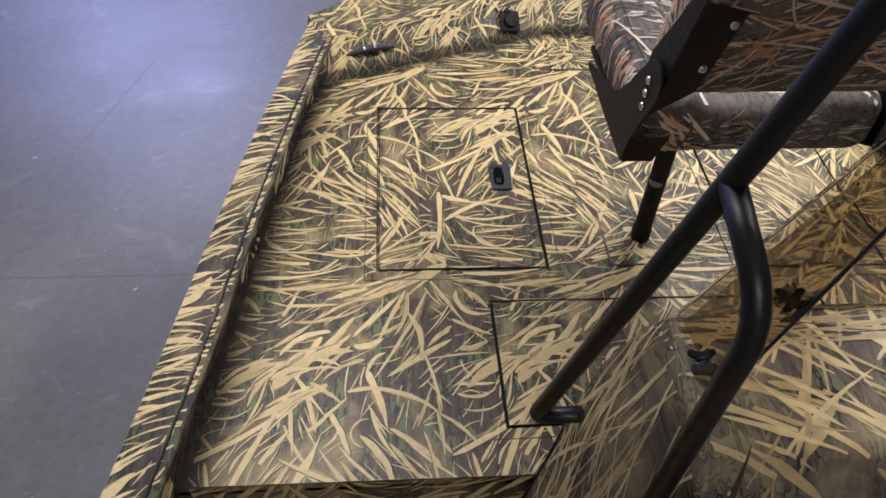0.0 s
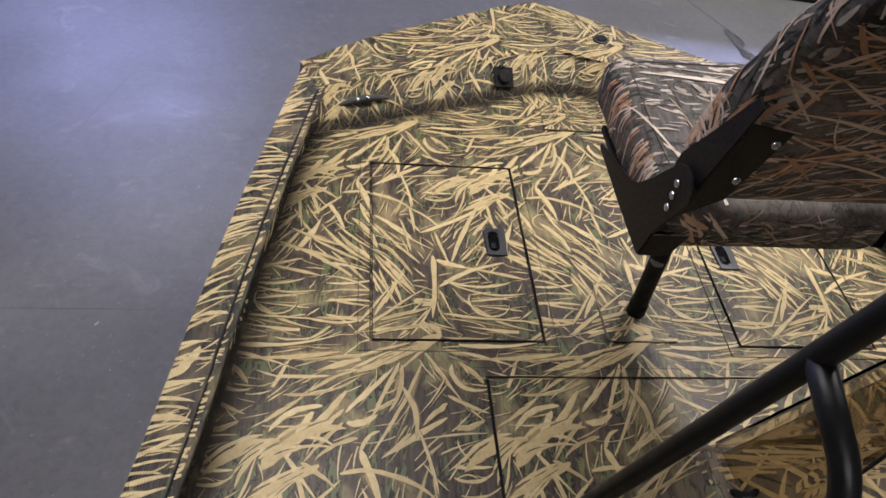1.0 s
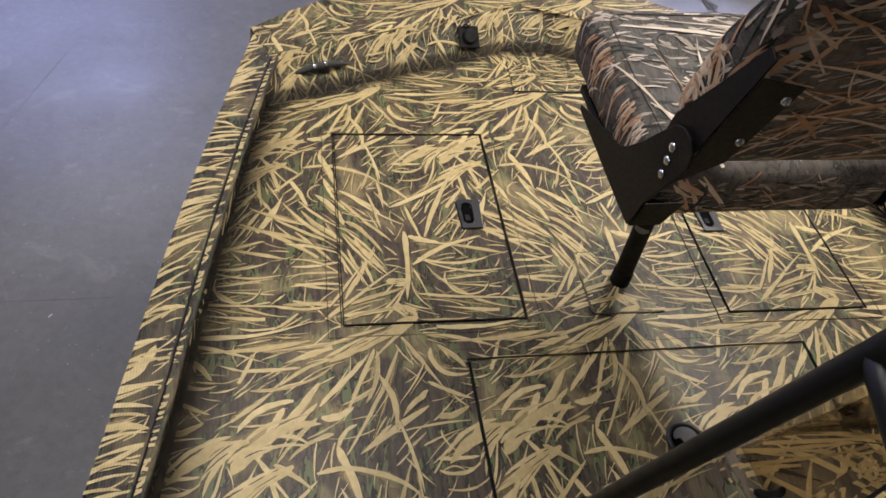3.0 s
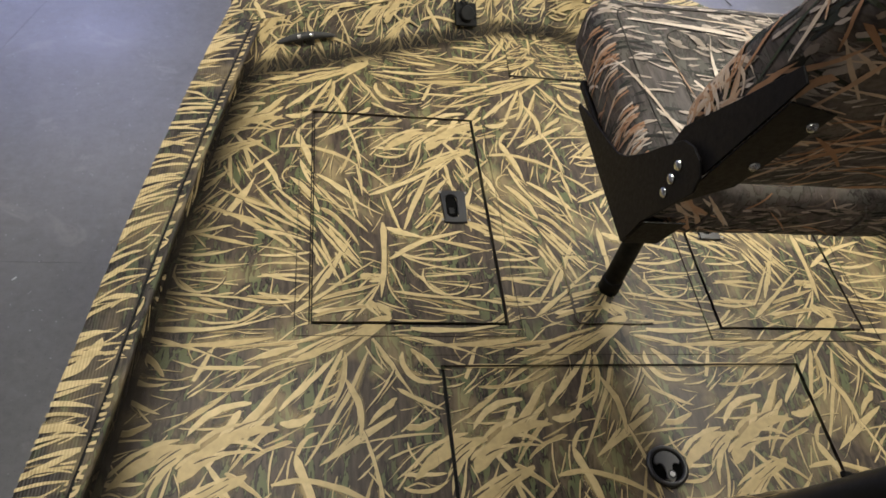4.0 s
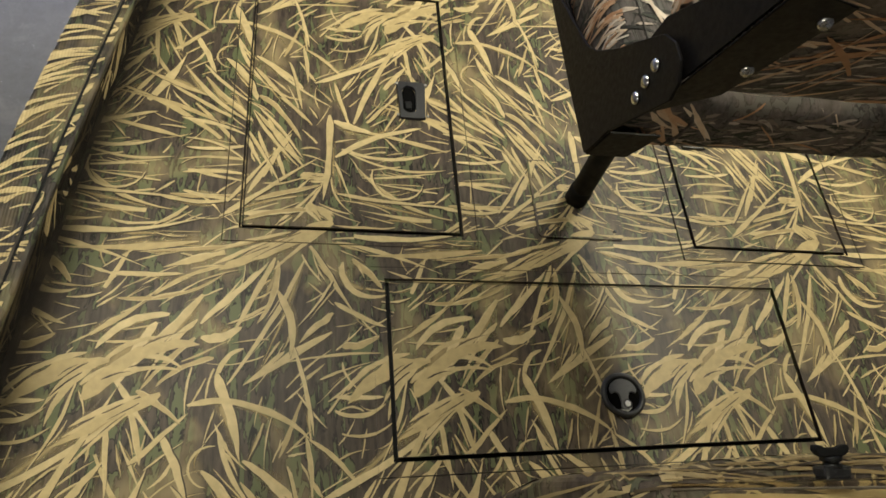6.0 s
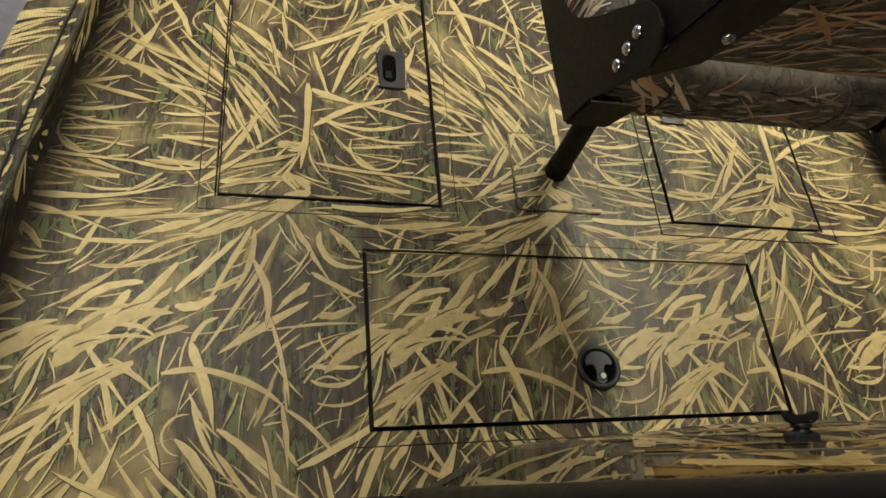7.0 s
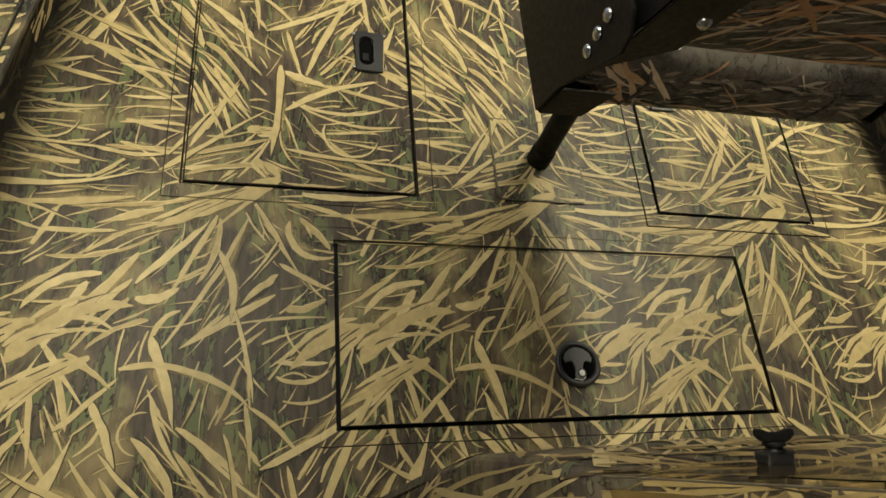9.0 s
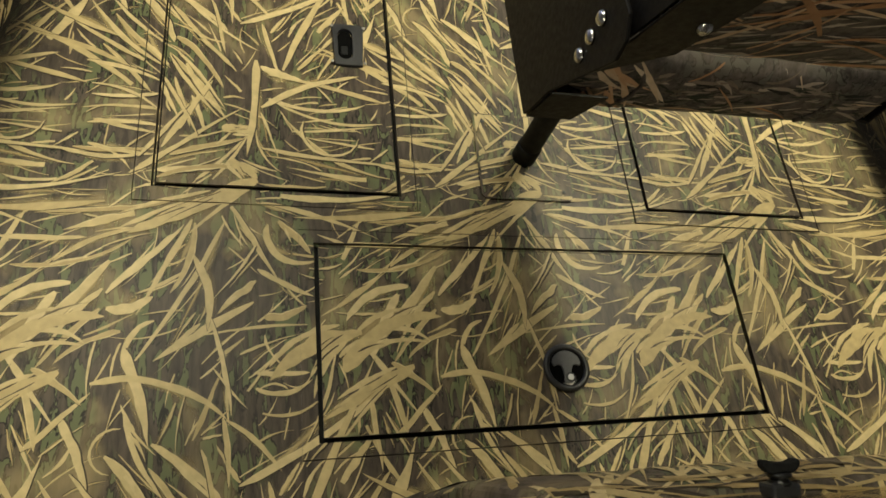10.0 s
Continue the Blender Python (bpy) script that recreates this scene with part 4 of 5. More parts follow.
def corner_shade(corner, deck_way, wall_way, on_deck, on_wall, dense=1.0):
    """A soft dark band of painted corner shade, fading over the deck and up the wall."""
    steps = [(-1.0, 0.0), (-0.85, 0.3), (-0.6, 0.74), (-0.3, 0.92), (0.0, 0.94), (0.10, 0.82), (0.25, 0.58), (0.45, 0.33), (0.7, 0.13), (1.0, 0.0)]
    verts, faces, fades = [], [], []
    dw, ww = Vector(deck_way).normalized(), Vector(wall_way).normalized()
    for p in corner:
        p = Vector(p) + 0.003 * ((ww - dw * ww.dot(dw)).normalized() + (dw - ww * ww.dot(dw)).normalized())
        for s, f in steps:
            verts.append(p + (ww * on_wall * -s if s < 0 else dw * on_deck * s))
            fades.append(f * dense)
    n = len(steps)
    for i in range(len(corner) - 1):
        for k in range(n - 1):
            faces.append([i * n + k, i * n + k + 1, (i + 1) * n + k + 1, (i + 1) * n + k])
    ob = part("corner_shade", (verts, faces), CORNER_SHADE, boat, "soft dark shade painted in the corner")
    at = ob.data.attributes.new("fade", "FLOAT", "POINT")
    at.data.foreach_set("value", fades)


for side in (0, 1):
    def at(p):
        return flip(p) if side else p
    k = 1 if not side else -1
    corner_shade([at((rail_lip(y) - 0.005, y, 0)) for y in (AFT, -0.2, 0.0, 0.2, 0.4, 0.6, 0.8, 0.90)], (k, -0.145, 0), (0, 0, 1), 0.115, 0.082, 1.0)
    corner_shade([at((-0.478, 0.890, 0)), at((0.30 if not side else 0.28, 1.195, 0))], (0.37 * k, -0.93, 0), (-0.26 * k, 0.70, 0.66), 0.040, 0.042, 0.88)
corner_shade([(0.30, 1.195, 0), (0.44, 1.195, 0)], (0, -1, 0), (0, 0.76, 0.65), 0.040, 0.042, 0.88)

# cleat on the sloping face
slope_turn = Matrix.Rotation(math.atan2(0.305, 0.778), 4, "Z") @ Matrix.Rotation(radians(42), 4, "X")
cleat = thing("mooring_cleat", "black cast mooring cleat with two bright screws", "cleat")
ca, cb = Vector((-0.384, 0.986, 0.054)), Vector((-0.218, 1.038, 0.060))
bar = [ca.lerp(cb, i / 24) + Vector((0, 0, 0.004 - 0.012 * (2 * i / 24 - 1) ** 2)) for i in range(25)]
part("horn", tube(bar, lambda s: 0.0042 + 0.0078 * (1 - abs(2 * s - 1) ** 1.7), 16), MATTE, cleat, smooth=True)
for s in (0.40, 0.60):
    p = ca.lerp(cb, s)
    part("foot", box(p.x - 0.012, p.x + 0.012, p.y - 0.010, p.y + 0.018, p.z - 0.022, p.z, 0.003), PLASTIC, cleat)
    part("screw", lathe([(0.0058, 0.0100), (0.0058, 0.0142), (0.003, 0.0156)], Matrix.Translation(p + Vector((0, 0, 0.003))) @ slope_turn, 12), STEEL, cleat, "bright screw head")

# socket with a screw cap on the sloping face
sock = thing("power_socket", "square black socket with a round screw cap", "socket")
sm = Matrix.Translation((0.176, 1.192, 0.054)) @ slope_turn @ Matrix.Rotation(radians(-12), 4, "Z")
bm = box(-0.036, 0.036, -0.036, 0.036, -0.004, 0.006, 0.004)
bmesh.ops.transform(bm, matrix=sm, verts=bm.verts)
part("plate", bm, RUBBER, sock)
part("cap", lathe([(0.024, 0.005), (0.024, 0.014), (0.021, 0.018), (0.010, 0.0185)], sm, 28), RUBBER, sock, "round rubber screw cap")
part("tether", tube(smooth_path([(sm @ Vector((0, 0.024, 0.012)), 0), (sm @ Vector((-0.008, 0.038, 0.018)), 0.01), (sm @ Vector((-0.02, 0.034, 0.008)), 0)], 4), 0.003, 8), RUBBER, sock, "short rubber tether")

capt = thing("deck_filler", "round black filler flush in the bow plate", "filler", "", (0.553, 1.398, BZ + 0.0018))
part("flange", lathe([(0.030, 0.0), (0.030, 0.004), (0.027, 0.006)], Matrix(), 28), PLASTIC, capt)
part("crown", lathe([(0.021, 0.005), (0.020, 0.009), (0.012, 0.0095)], Matrix(), 28), RUBBER, capt)

# small camouflage mat of a second sheet in front of the seat
step = part("step_plate", prism([(0.292, 0.975, 0.0021), (0.52, 0.972, 0.0021), (0.505, 1.16, 0.0021), (0.300, 1.16, 0.0021)], (0, 0, 0.0015)), SIDE, boat, "small printed cover plate on the deck")
lay("reed_print", print_on(0.2, 0.6, 0.9, 1.2, (0.33, 1.03), 0.55), Matrix.Translation((0, 0, 0.0036)), step, [(0.293, 0.976), (0.519, 0.973), (0.504, 1.159), (0.301, 1.159)], mats=(REED, HAZE))
for p, q in ((((0.292, 0.974)), (0.52, 0.971)), ((0.292, 0.974), (0.300, 1.16))):
    d = Vector((q[0] - p[0], q[1] - p[1], 0)).normalized().cross(Vector((0, 0, 1))) * 0.0022
    part("edge_line", prism([(p[0], p[1], 0.002), (q[0], q[1], 0.002), (q[0] + d.x, q[1] + d.y, 0.002), (p[0] + d.x, p[1] + d.y, 0.002)], (0, 0, 0.0016)), RUBBER, step)

# stands under the hull
for y in (-1.9, 0.3):
    st = thing("boat_stand", "plain dark timber stand under the hull", "stand", "boat stands")
    part("beam", box(-0.25, 0.97, y - 0.06, y + 0.06, -0.76, -0.632 if y < 0 else -0.60, 0.006), RUBBER, st)
    for x in (-0.2, 0.92):
        part("leg", box(x - 0.05, x + 0.05, y - 0.05, y + 0.05, FLOOR, -0.76, 0.006), RUBBER, st)

# ---- seat on its post ----
PX, PY = 0.405, 0.205
post = thing("seat_pedestal", "black seat post in a camouflage base plate on the deck", "pedestal")
bp = part("base_plate", prism([(PX - 0.088, PY - 0.097, 0.0021), (PX + 0.083, PY - 0.097, 0.0021), (PX + 0.091, PY - 0.089, 0.0021), (PX + 0.091, PY + 0.089, 0.0021), (PX + 0.083, PY + 0.097, 0.0021), (PX - 0.088, PY + 0.097, 0.0021), (PX - 0.096, PY + 0.089, 0.0021), (PX - 0.096, PY - 0.089, 0.0021)], (0, 0, 0.0022)), DECK, post, "printed square base plate with rounded corners")
lay("reed_print", PRINTS, Matrix.Translation((0, 0, 0.0042)), bp, rect(PX - 0.092, PX + 0.088, PY - 0.094, PY + 0.094), mats=(REED, HAZE))
for sx in (-1, 1):
    for sy in (-1, 1):
        part("screw", lathe([(0.0038, 0.004), (0.0038, 0.0058), (0.002, 0.0062)], Matrix.Translation((PX - 0.002 + sx * 0.074, PY + sy * 0.078, 0)), 12), MATTE, post)
part("tube", lathe([(0.0215, 0.0045), (0.0215, 0.46)], Matrix.Translation((PX, PY, 0)), 32), RUBBER, post, smooth=True)
part("collar", lathe([(0.024, 0.0045), (0.024, 0.042), (0.0222, 0.046)], Matrix.Translation((PX, PY, 0)), 32), RUBBER, post, "black plastic bushing", smooth=True)
stick = []
for i in range(13):
    a = radians(187 + i * 8)
    for j, h in enumerate((0.192, 0.210)):
        stick.append((PX + 0.0219 * math.cos(a), PY + 0.0219 * math.sin(a), h + (0.004 * abs(i - 6) / 6 if j == 0 else -0.004 * abs(i - 6) / 6)))
part("sticker", (stick, [[2 * i, 2 * i + 2, 2 * i + 3, 2 * i + 1] for i in range(12)]), LOGO, post, "small pale oval sticker")

seat = thing("pedestal_chair", "padded dark brown reed camouflage seat with a raised backrest", "chair")
SL, SR = 0.205, 0.668
CX = (SL + SR) / 2


def cushion(w, d, h, r, dome, nx=26, ny=26, roll=0.0):
    """An upholstered pad, its top puffed; roll lifts a rim along three sides."""
    bm = bmesh.new()
    bmesh.ops.create_cube(bm, size=1)
    bmesh.ops.transform(bm, matrix=Matrix.Diagonal((w, d, h, 1)), verts=bm.verts)
    bmesh.ops.subdivide_edges(bm, edges=bm.edges[:], cuts=nx, use_grid_fill=True)
    for v in bm.verts:
        c = Vector((max(-w / 2 + r, min(w / 2 - r, v.co.x)), max(-d / 2 + r, min(d / 2 - r, v.co.y)), max(-h / 2 + r, min(h / 2 - r, v.co.z))))
        q = v.co - c
        if q.length > 1e-6:
            k = max(abs(q.x), abs(q.y), abs(q.z))
            v.co = c + q.normalized() * (k if q.length > k else q.length)
        u, s = v.co.x / (w / 2), v.co.y / (d / 2)
        if v.co.z > 0:
            v.co.z += dome * (1 - u * u) * (1 - s * s) * 0.6
            if roll:
                rim = max((abs(u) - 0.44) / 0.10, (s - 0.38) / 0.09)
                v.co.z += roll * max(0.0, min(1.0, rim)) * (v.co.z > 0.2 * h)
        n = noise.noise(Vector((v.co.x * 14, v.co.y * 14, v.co.z * 14)))
        v.co *= 1 + 0.006 * n
    bm.normal_update()
    return bm


pad = cushion(SR - SL - 0.004, 0.480, 0.108, 0.040, 0.006, roll=0.018)
bmesh.ops.transform(pad, matrix=pose(CX, 0.180, 0.546, 1.0), verts=pad.verts)
pad = part("seat_cushion", pad, CLOTH, seat, "padded seat cushion with a raised rim", True)
back = cushion(SR - SL - 0.030, 0.57, 0.134, 0.054, 0.014)
bmesh.ops.transform(back, matrix=pose(CX - 0.008, -0.1413, 0.937, 90 + 19) @ Matrix.Diagonal((1, 1, -1, 1)), verts=back.verts)
bmesh.ops.reverse_faces(back, faces=back.faces)
bmesh.ops.recalc_face_normals(back, faces=back.faces)
for v in back.verts:                      # its upper half curls back and is a little thinner
    front = max(0.0, min(1.0, (v.co.y + 0.190 + 0.344 * (v.co.z - 0.871)) / 0.142))
    rise = max(0.0, min(1.0, (v.co.z - 0.85) / 0.09))
    v.co.y -= 2.8 * max(0.0, min(v.co.z, 1.0) - 0.925) ** 2 + 0.42 * max(0.0, v.co.z - 1.0) + 0.022 * front * rise * rise * (3 - 2 * rise)
back = part("backrest", back, CLOTH, seat, "thick padded backrest tilted backwards", True)
rs = random.Random(77)
TOPV, LEFTV = pose(0, 0, 1.6), pose(-0.4, 0, 0, 90, 0, -90)
REARV, FRONTV = pose(0, -1.2, 0, 90, 0, 0), pose(0, 1.2, 0, 90, 0, 180)


def upholster(pad, view, area, dashes, reeds, dash_aims, reed_aims, tones, longest=0.2, fleck=(0.0, 1.0), wide=0.006):
    """Short flecks first, then thin reeds over them."""
    wrap("fleck_print", pad, view, area, rs, dashes, (0.014, 0.05), (0.002, 0.0055), seat, CLOTH_FLECK, dash_aims, lift=0.0005, tones=fleck)
    wrap("reed_print", pad, view, area, rs, reeds, (0.05, longest), (0.002, wide), seat, CLOTH_REED, reed_aims, lift=0.0014, tones=tones)


def streaks(name, pad, view, area, count, lengths, widths, mat, aims, lift, tones, curl=0.38):
    wrap(name, pad, view, area, rs, count, lengths, widths, seat, mat, aims, lift, tones, curl)


TOP = (SL, SR, -0.02, 0.42)
streaks("dark_fleck", pad, TOPV, TOP, 90, (0.02, 0.07), (0.003, 0.008), CLOTH_FLECK, ((-6, 9), (174, 9)), 0.0004, (0.0, 0.34), 0.2)
streaks("pale_fleck", pad, TOPV, TOP, 290, (0.015, 0.055), (0.0025, 0.0090), CLOTH_FLECK, ((-8, 9), (172, 9)), 0.0008, (0.66, 1.0), 0.25)
streaks("reed_print", pad, TOPV, TOP, 24, (0.10, 0.30), (0.005, 0.0100), CLOTH_REED, ((0, 8), (178, 8), (-58, 14), (100, 14)), 0.0014, (0.6, 0.95), 0.3)
upholster(pad, LEFTV, (-0.43, 0.07, 0.49, 0.62), 80, 120, ((80, 20),), ((78, 10), (98, 10)), (0.3, 1.0), 0.17, (0.0, 0.6), 0.0065)
upholster(pad, REARV, (SL, SR, 0.49, 0.575), 280, 12, ((0, 10),), ((150, 20), (20, 20)), (0.3, 0.8), 0.10, (0.05, 0.74), 0.004)
streaks("reed_print", pad, REARV, (SL + 0.03, SL + 0.10, 0.52, 0.61), 14, (0.05, 0.10), (0.004, 0.008), CLOTH_REED, ((-42, 9),), 0.0016, (0.5, 0.85), 0.2)
# rear of the backrest: dark, with long rusty streaks over dull flecks
BACK = (SL, SR, 0.64, 1.19)
streaks("dull_fleck", back, REARV, BACK, 760, (0.012, 0.05), (0.002, 0.006), CLOTH_FLECK, ((14, 12), (30, 12)), 0.0005, (0.2, 0.95), 0.3)
streaks("rusty_streak", back, REARV, BACK, 84, (0.10, 0.32), (0.003, 0.0075), CLOTH_REED, ((10, 8), (22, 7), (160, 10)), 0.0012, (0.25, 0.7), 0.35)
streaks("reed_print", back, REARV, (SL, SL + 0.17, 0.66, 1.18), 50, (0.05, 0.14), (0.003, 0.007), CLOTH_REED, ((35, 16), (150, 18), (62, 16)), 0.0018, (0.3, 0.75), 0.6)
# side of the backrest: pale broken patches cut by dark slashes, a few green reeds, rusty curls low down
SIDE_OF = (-0.10, 0.36, 0.62, 1.19)
streaks("dark_slash", back, LEFTV, SIDE_OF, 150, (0.03, 0.09), (0.004, 0.010), CLOTH_FLECK, ((60, 12),), 0.0004, (0.0, 0.34), 0.3)
streaks("pale_patch", back, LEFTV, (-0.08, 0.34, 0.76, 1.18), 160, (0.02, 0.055), (0.003, 0.009), CLOTH_FLECK, ((56, 9),), 0.0008, (0.55, 0.95), 0.2)
streaks("green_reed", back, LEFTV, SIDE_OF, 14, (0.10, 0.22), (0.003, 0.006), CLOTH_REED, ((105, 20), (40, 20)), 0.0013, (0.11, 0.13), 0.3)
streaks("reed_print", back, LEFTV, SIDE_OF, 70, (0.06, 0.20), (0.004, 0.0085), CLOTH_REED, ((50, 24), (118, 20), (90, 16)), 0.0016, (0.4, 0.9), 0.5)
streaks("rusty_curl", back, LEFTV, (-0.04, 0.17, 0.64, 0.84), 130, (0.04, 0.10), (0.005, 0.010), CLOTH_REED, ((30, 40), (120, 40), (80, 30)), 0.0020, (0.4, 0.85), 1.4)
LID = (SL, SR, -0.44, 0.0)
streaks("dark_slash", back, TOPV, LID, 120, (0.03, 0.09), (0.004, 0.010), CLOTH_FLECK, ((10, 30),), 0.0004, (0.0, 0.34), 0.3)
streaks("pale_patch", back, TOPV, LID, 60, (0.02, 0.07), (0.004, 0.010), CLOTH_FLECK, ((20, 20), (160, 20)), 0.0009, (0.45, 0.85), 0.2)
streaks("reed_print", back, TOPV, LID, 46, (0.06, 0.20), (0.004, 0.009), CLOTH_REED, ((50, 30), (130, 30)), 0.0015, (0.12, 0.85), 0.5)
upholster(back, FRONTV, (-SR, -SL, 0.62, 1.19), 240, 90, ((10, 20),), ((60, 40), (120, 40)), (0.2, 0.95), 0.2)
# seams, lying on the cushion


def seam_on(target, points):
    from mathutils.bvhtree import BVHTree
    tree = BVHTree.FromPolygons([v.co.copy() for v in target.data.vertices], [list(p.vertices) for p in target.data.polygons])
    path = []
    for p in smooth_path([((x, y, 1.0), 0.04) for x, y in points], 8):
        place = tree.ray_cast(p, Vector((0, 0, -1)))[0]
        if place is not None:
            path.append(place + Vector((0, 0, 0.0006)))
    fine = [a.lerp(b, k / 6) for a, b in zip(path, path[1:]) for k in range(6)] + path[-1:]
    drop = [tree.ray_cast(p + Vector((0, 0, 0.2)), Vector((0, 0, -1)))[0] for p in fine]
    part("seam", tube([d + Vector((0, 0, 0.0006)) for d in drop if d is not None], 0.0015, 6), THREAD, seat, "dark stitched seam")


seam_on(pad, [(SL + 0.040, -0.03), (SL + 0.036, 0.15), (SL + 0.042, 0.375), (SR - 0.042, 0.375), (SR - 0.036, 0.15), (SR - 0.040, -0.03)])
seam_on(pad, [(SL + 0.115, -0.02), (SL + 0.115, 0.31), (SR - 0.115, 0.31), (SR - 0.115, -0.02)])
seam_on(pad, [(SL + 0.117, 0.13), (SR - 0.117, 0.13)])
for x0, bow in ((SL + 0.100, 0.014), (SR - 0.105, 0.016)):
    pts = [(x0 - bow, -0.0585, 0.512), (x0, -0.0625, 0.535), (x0 + bow * 0.4, -0.0625, 0.560), (x0 - bow * 0.3, -0.0585, 0.582)]
    part("piping", tube(smooth_path([(p, 0.008) for p in pts], 5), 0.0026, 8), CLOTH, seat, "rounded seam piping", True)

for side in (0, 1):
    def at(p):
        return (2 * CX - p[0], *p[1:]) if side else p
    out = 0.197
    ear = [(0.250, 0.500), (0.246, 0.489), (0.061, 0.486), (-0.060, 0.486), (-0.069, 0.508), (-0.083, 0.559), (-0.138, 0.664), (-0.151, 0.690), (-0.148, 0.712), (-0.130, 0.727), (-0.105, 0.727), (-0.081, 0.715), (-0.040, 0.664), (-0.016, 0.631), (0.030, 0.580), (0.055, 0.562), (0.085, 0.552), (0.150, 0.532), (0.215, 0.512)]
    if side:
        ear = [(max(y, -0.045) if z < 0.56 else y, max(z, 0.500)) for y, z in ear[2:]]
    arm = part("side_bracket", prism([at((out, y, z)) for y, z in ear], (0.004 if side else -0.004, 0, 0), 0.001, 1), BLACK, seat, "black powder-coated steel side bracket")
    low, aft = (0.500, -0.045) if side else (0.486, -0.060)
    part("bottom_flange", prism([at((out, aft, low)), at((out, 0.20, low)), at((out + 0.07, 0.20, low)), at((out + 0.07, aft + 0.03, low))], (0, 0, 0.004)), BLACK, seat, "black steel bottom flange")
    if not side:
        part("rear_flange", prism([(out, -0.060, 0.486), (out, -0.083, 0.559), (out + 0.066, -0.083, 0.559), (out + 0.056, -0.060, 0.486)], (0, -0.003, 0)), BLACK, seat, "black steel rear flange")
    # hinge ear that carries the backrest, side and rear leaf
    lean = math.tan(radians(19))

    def rear(z, off=0.0):
        return -0.147 - lean * (z - 0.746) - off
    leaf = [(rear(0.625, 0.004), 0.625), (rear(0.905, 0.004), 0.905), (rear(0.905) + 0.016, 0.912), (rear(0.80) + 0.045, 0.812), (rear(0.70) + 0.076, 0.716), (rear(0.64) + 0.070, 0.640)]
    part("back_bracket", prism([at((out + 0.005, y, z)) for y, z in leaf], (-0.003 if side else 0.003, 0, 0), 0.0008, 1), BLACK, seat, "black steel backrest bracket")
    strip = [(out + 0.005, 0.630), (out + 0.060, 0.690), (out + 0.072, 0.860), (out + 0.005, 0.878)]
    part("rear_leaf", prism([at((x, rear(z, 0.006), z)) for x, z in strip], (0, -0.003, 0), 0.0008, 1), BLACK, seat, "black steel rear leaf")
    for z in (0.637, 0.663, 0.688):
        m = Matrix.Translation(at((out - 0.004, -0.100, z))) @ Matrix.Rotation(radians(-90 if not side else 90), 4, "Y")
        part("bolt", lathe([(0.0078, 0.0), (0.0078, 0.0025), (0.0058, 0.005), (0.002, 0.006)], m, 18), STEEL, arm, "bright dome bolt", True)
    for x, z in ((0.246, 0.746), (0.255, 0.837)):
        m = Matrix.Translation(at((x, rear(z, 0.009), z))) @ Matrix.Rotation(radians(90 - 19), 4, "X")
        part("bolt", lathe([(0.0072, 0.0), (0.0072, 0.0022), (0.0062, 0.0038), (0.0035, 0.0044), (0.0012, 0.0045)], m, 18), STEEL, seat, "bright steel bolt head", True)
part("mount_plate", box(PX - 0.19, PX + 0.19, PY - 0.16, PY + 0.12, 0.478, 0.494, 0.003), BLACK, seat, "black steel mounting plate")
part("swivel", lathe([(0.045, 0.44), (0.075, 0.462), (0.08, 0.478)], Matrix.Translation((PX, PY, 0)), 32), BLACK, seat, "black steel swivel")

# ---- console, windscreen and rail ----
console = thing("steering_console", "camouflage steering console with sloping cheeks", "console")
bm = bmesh.new()
for p in [(-0.01, -0.442, -0.38), (0.134, -0.520, 0.606), (0.120, -0.712, 0.604), (0.050, -1.0, 0.33), (-0.01, -1.05, -0.38), (0.118, -0.492, 0.56), (0.085, -0.458, 0.41), (MID - 0.08, -0.500, 0.608), (MID - 0.08, -0.478, 0.56), (0.072, -0.462, 0.33)]:
    bm.verts.new(flip(p))
    bm.verts.new(p)
bmesh.ops.convex_hull(bm, input=bm.verts)
bmesh.ops.dissolve_limit(bm, angle_limit=0.02, verts=bm.verts, edges=bm.edges)
bmesh.ops.bevel(bm, geom=bm.edges[:], offset=0.010, segments=3, profile=0.5, affect="EDGES")
CAMO_X = camo_ground("printed_camo_console", (0.048, 0.038, 0.030), (0.125, 0.098, 0.077), (0.125, 0.125, 0.076), (0.014, 0.012, 0.009), TAN2, 0.58, 0.3, (0, 0, 1.57))
body = part("body", bm, CAMO_X, console, "moulded camouflage body")
rc = random.Random(55)
# print strokes along the nose, drawn out flat to stand in for stretched reflections
wrap("reed_print", body, pose(0, 0, 1.6), (0.06, 0.66, -0.56, -0.45), rc, 90, (0.08, 0.26), (0.002, 0.006), console, REED, ((4, 6), (176, 6)), lift=0.0012, tones=(0.06, 0.24), curl=0.15)
wrap("reed_print", body, pose(0, 0, 1.6), (0.06, 0.66, -0.74, -0.46), rc, 120, (0.07, 0.20), (0.004, 0.012), console, REED, ((-28, 12), (152, 12), (60, 20)), lift=0.0006, tones=(0.07, 0.5))
wrap("reed_print", body, pose(0, 0, 1.6), (0.02, 0.70, -1.02, -0.74), rc, 170, (0.04, 0.12), (0.003, 0.008), console, REED, ((-60, 25), (60, 25)), lift=0.0006, tones=(0.0, 0.5))
wrap("reed_print", body, LEFTV, (0.42, 1.1, -0.35, 0.55), rc, 360, (0.10, 0.34), (0.003, 0.008), console, REED, ((80, 7), (94, 7), (112, 10)), lift=0.0006, tones=(0.2, 0.9), curl=0.2)
wrap("reed_print", body, FRONTV, (-0.75, 0.03, -0.35, 0.6), rc, 420, (0.08, 0.26), (0.004, 0.013), console, REED, ((80, 12), (98, 12), (60, 14)), lift=0.0006, tones=(0.2, 0.9))

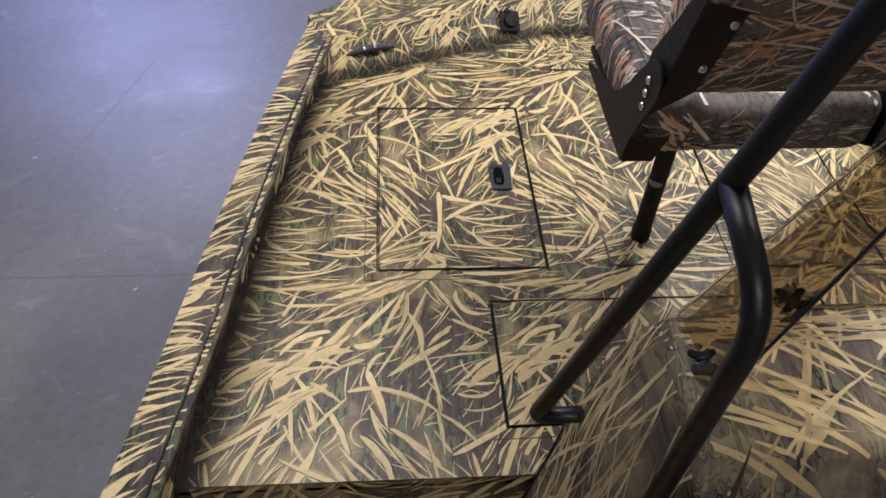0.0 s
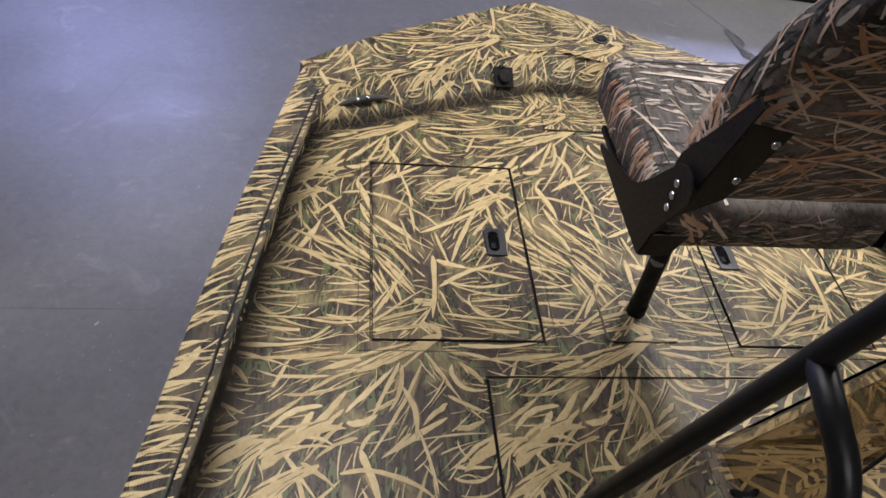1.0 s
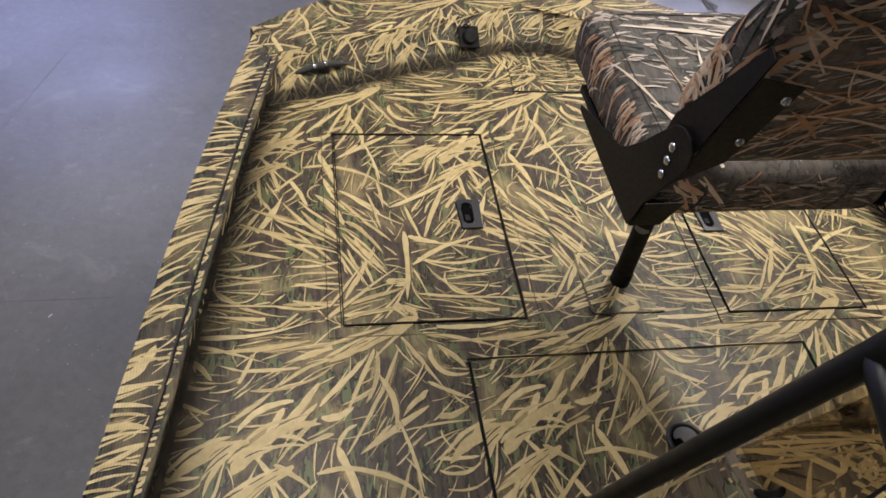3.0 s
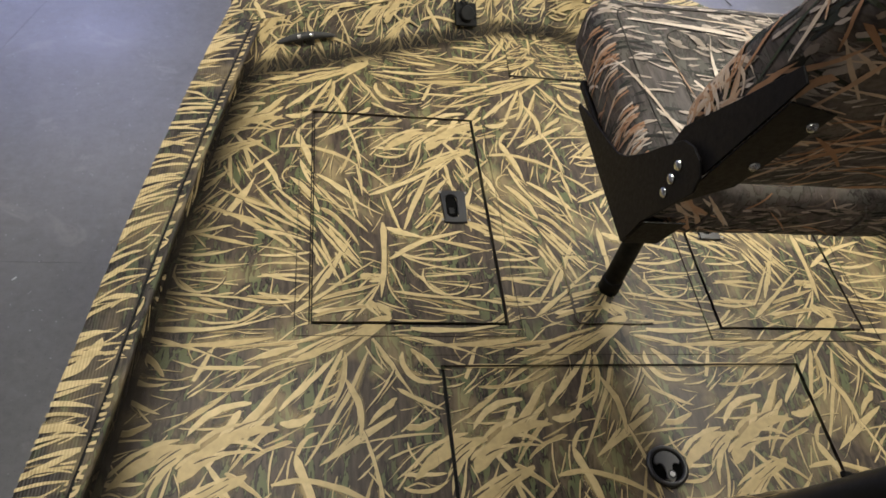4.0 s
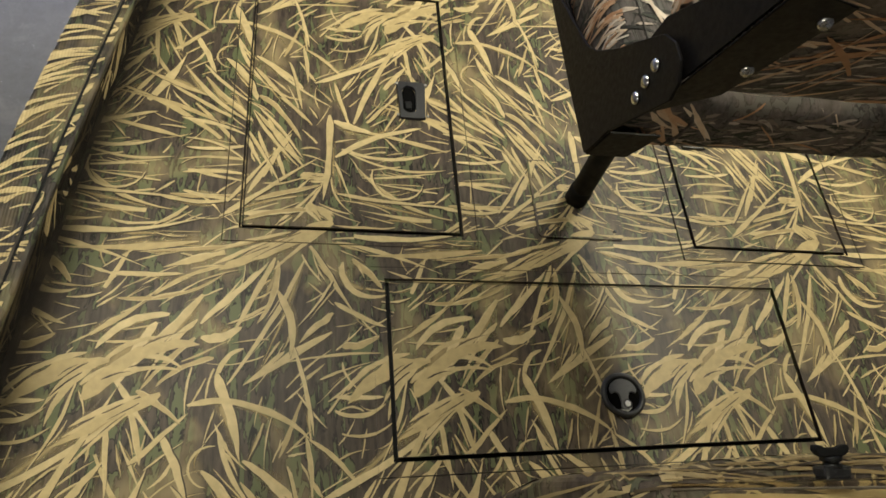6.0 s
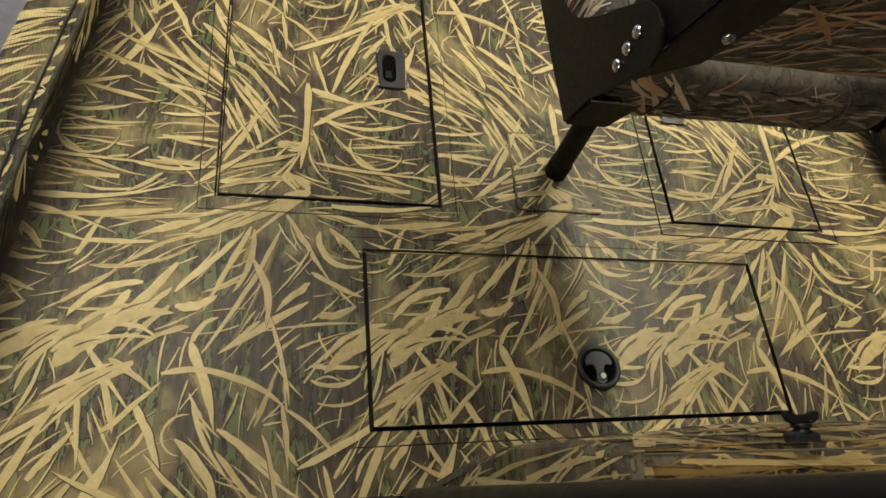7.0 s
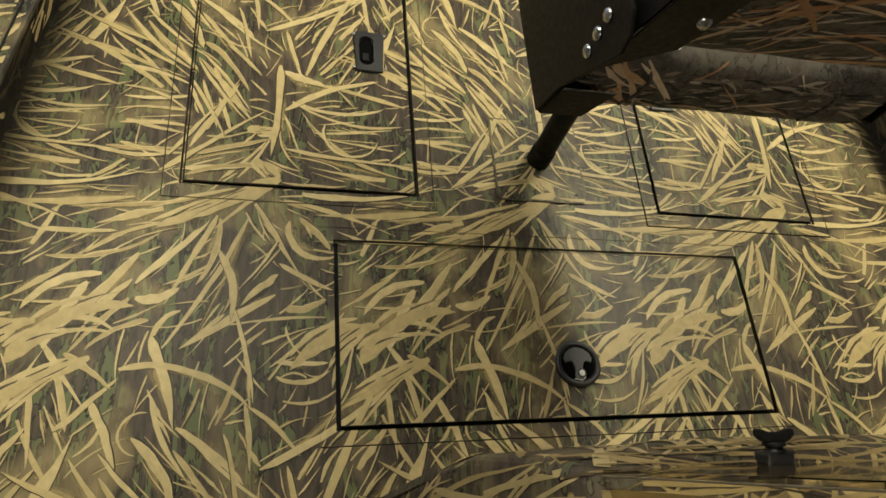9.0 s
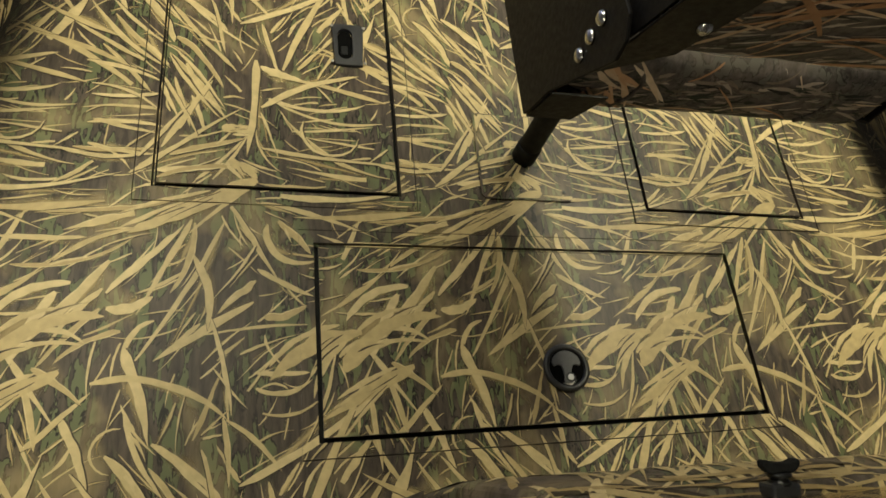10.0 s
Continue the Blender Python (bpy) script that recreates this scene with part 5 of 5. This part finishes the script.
screen = thing("windscreen", "smoked acrylic windscreen standing on the console", "windscreen")
lo, hi = (0.142, -0.516, 0.604), (0.245, -0.620, 1.07)
outline = smooth_path([((MID, lo[1], lo[2]), 0), (lo, 0.012), (hi, 0.04), ((MID, hi[1], hi[2]), 0)], 6)
ring = outline + [Vector(flip(tuple(p))) for p in outline[-2:0:-1]]
ring = [p for i, p in enumerate(ring) if (p - ring[i - 1]).length > 1e-4]
pane = part("pane", prism(ring, (0, 0.005, 0.001), 0.0008, 1), ACRYLIC, screen)
pane.visible_shadow = False
part("polished_edge", tube(outline, 0.0009, 8), EDGE, screen, "dull brown edge", True)
part("polished_edge", tube([Vector(flip(tuple(p))) for p in outline], 0.0009, 8), EDGE, screen, "dull brown edge", True)
for side in (0, 1):
    wing = [(0.148, -0.527, 0.609), (0.160, -0.640, 0.609), (0.264, -0.617, 0.90), (0.219, -0.604, 0.95)]
    wing = smooth_path([(wing[0], 0)] + [(p, 0.03) for p in wing[1:3]] + [(wing[3], 0)], 6)
    wing = [flip(tuple(p)) for p in wing] if side else wing
    wp = part("side_pane", prism(wing, (-0.004 if side else 0.004, 0, 0), 0.0008, 1), ACRYLIC, screen)
    wp.visible_shadow = False
for side in (0, 1):
    ends = [(0.160, -0.641, 0.610), (0.266, -0.614, 0.905)]
    part("joint_strip", tube([Vector(flip(p)) if side else Vector(p) for p in ends], 0.0022, 8), RUBBER, screen, "thin black edge strip")
for x, y in ((0.152, -0.610), (0.299, -0.514), (2 * MID - 0.152, -0.610)):
    # a low block, a ribbed neck and a butterfly nut, lying forwards
    lying = Matrix.Translation((x, y, 0.614)) @ Matrix.Rotation(radians(-72), 4, "X")
    foot = box(-0.0135, 0.0135, -0.009, 0.010, 0.0, 0.012, 0.003, 2)
    bmesh.ops.transform(foot, matrix=lying, verts=foot.verts)
    knob = part("clamp", foot, PLASTIC, screen, "black clamp with a butterfly nut")
    part("neck", lathe([(0.0095, 0.010), (0.0095, 0.0125), (0.0070, 0.0135), (0.0070, 0.0150), (0.0095, 0.0160), (0.0095, 0.0185), (0.0070, 0.0195)], lying, 18), SATIN, knob, "glossy ribbed neck", True)
    nut = prism([(u, -0.0045, 0.0185 + w) for u, w in ((-0.0085, 0.0), (0.0085, 0.0), (0.0135, 0.002), (0.0175, 0.006), (0.0170, 0.0115), (0.0120, 0.0110), (0.0060, 0.0085), (-0.0060, 0.0085), (-0.0120, 0.0110), (-0.0170, 0.0115), (-0.0175, 0.006), (-0.0135, 0.002))], (0, 0.009, 0), 0.0018, 2)
    bmesh.ops.transform(nut, matrix=lying, verts=nut.verts)
    part("butterfly_nut", nut, RUBBER, knob)

rail = thing("grab_rail", "bent black steel grab rail round the console", "rail")


def up(z):
    s = (z - 1.207) / -0.971
    return Vector((0.128 - 0.153 * s, -0.663 + 0.182 * s, z))


R = 0.0131
main = smooth_path([((0.052, -0.526, 0.383), 0), (up(0.335), 0.03), (up(1.3), 0.12), (Vector(flip(tuple(up(1.3)))), 0.12), (Vector(flip(tuple(up(0.335)))), 0.03), (flip((0.052, -0.526, 0.383)), 0)], 10)
part("hoop", tube(main, R, 24), SATIN, rail, "black tube hoop", True)
for side in (0, 1):
    pts = [up(0.925), Vector((0.096, -0.720, 0.868)), Vector((0.080, -0.718, 0.30))]
    if side:
        pts = [Vector(flip(tuple(p))) for p in pts]
    part("brace", tube(smooth_path([(pts[0], 0), (pts[1], 0.055), (pts[2], 0)], 10), R, 24), SATIN, rail, "black tube brace", True)

# ---- small things on the floor ----
# thin strands made up to give the dark smear along the joint
lint = thing("dark_smear_strands", "dark strands laid for a smear along the floor joint", "rope", "", (2.60, 3.95, FLOOR))
rf = random.Random(3)
for k in range(14):
    a = Vector((rf.gauss(-0.03, 0.012), rf.uniform(0.05, 0.28), 0.005))
    b = a + Vector((rf.gauss(0.05, 0.016), -rf.uniform(0.12, 0.40), rf.uniform(0, 0.008)))
    part("strand", tube(smooth_path([(a, 0), (a.lerp(b, 0.5) + Vector((rf.gauss(0, 0.012), 0, 0)), 0.03), (b, 0)], 3), 0.0042, 6), JOINT, lint)
scrap = bmesh.new()
bmesh.ops.create_icosphere(scrap, subdivisions=3, radius=0.07)
for v in scrap.verts:
    v.co *= 0.75 + 0.5 * noise.noise(v.co * 30)
    v.co.z *= 0.45
bmesh.ops.translate(scrap, vec=(0.43, 4.86, FLOOR + 0.030), verts=scrap.verts)
tagged(part("paper_scrap", scrap, WHITE, None, "crumpled white paper scrap on the concrete"), "", "scrap")
for x, y, turn in ((-1.44, 1.175, 50), (-2.19, 2.135, 10)):
    chip = box(-0.011, 0.011, -0.003, 0.003, 0.0, 0.002, 0.0008, 1)
    bmesh.ops.transform(chip, matrix=Matrix.Translation((x, y, FLOOR + 0.0005)) @ Matrix.Rotation(radians(turn), 4, "Z"), verts=chip.verts)
    tagged(part("paper_chip", chip, WHITE, None, "tiny white paper chip on the concrete"), "", "scrap", "paper chips")
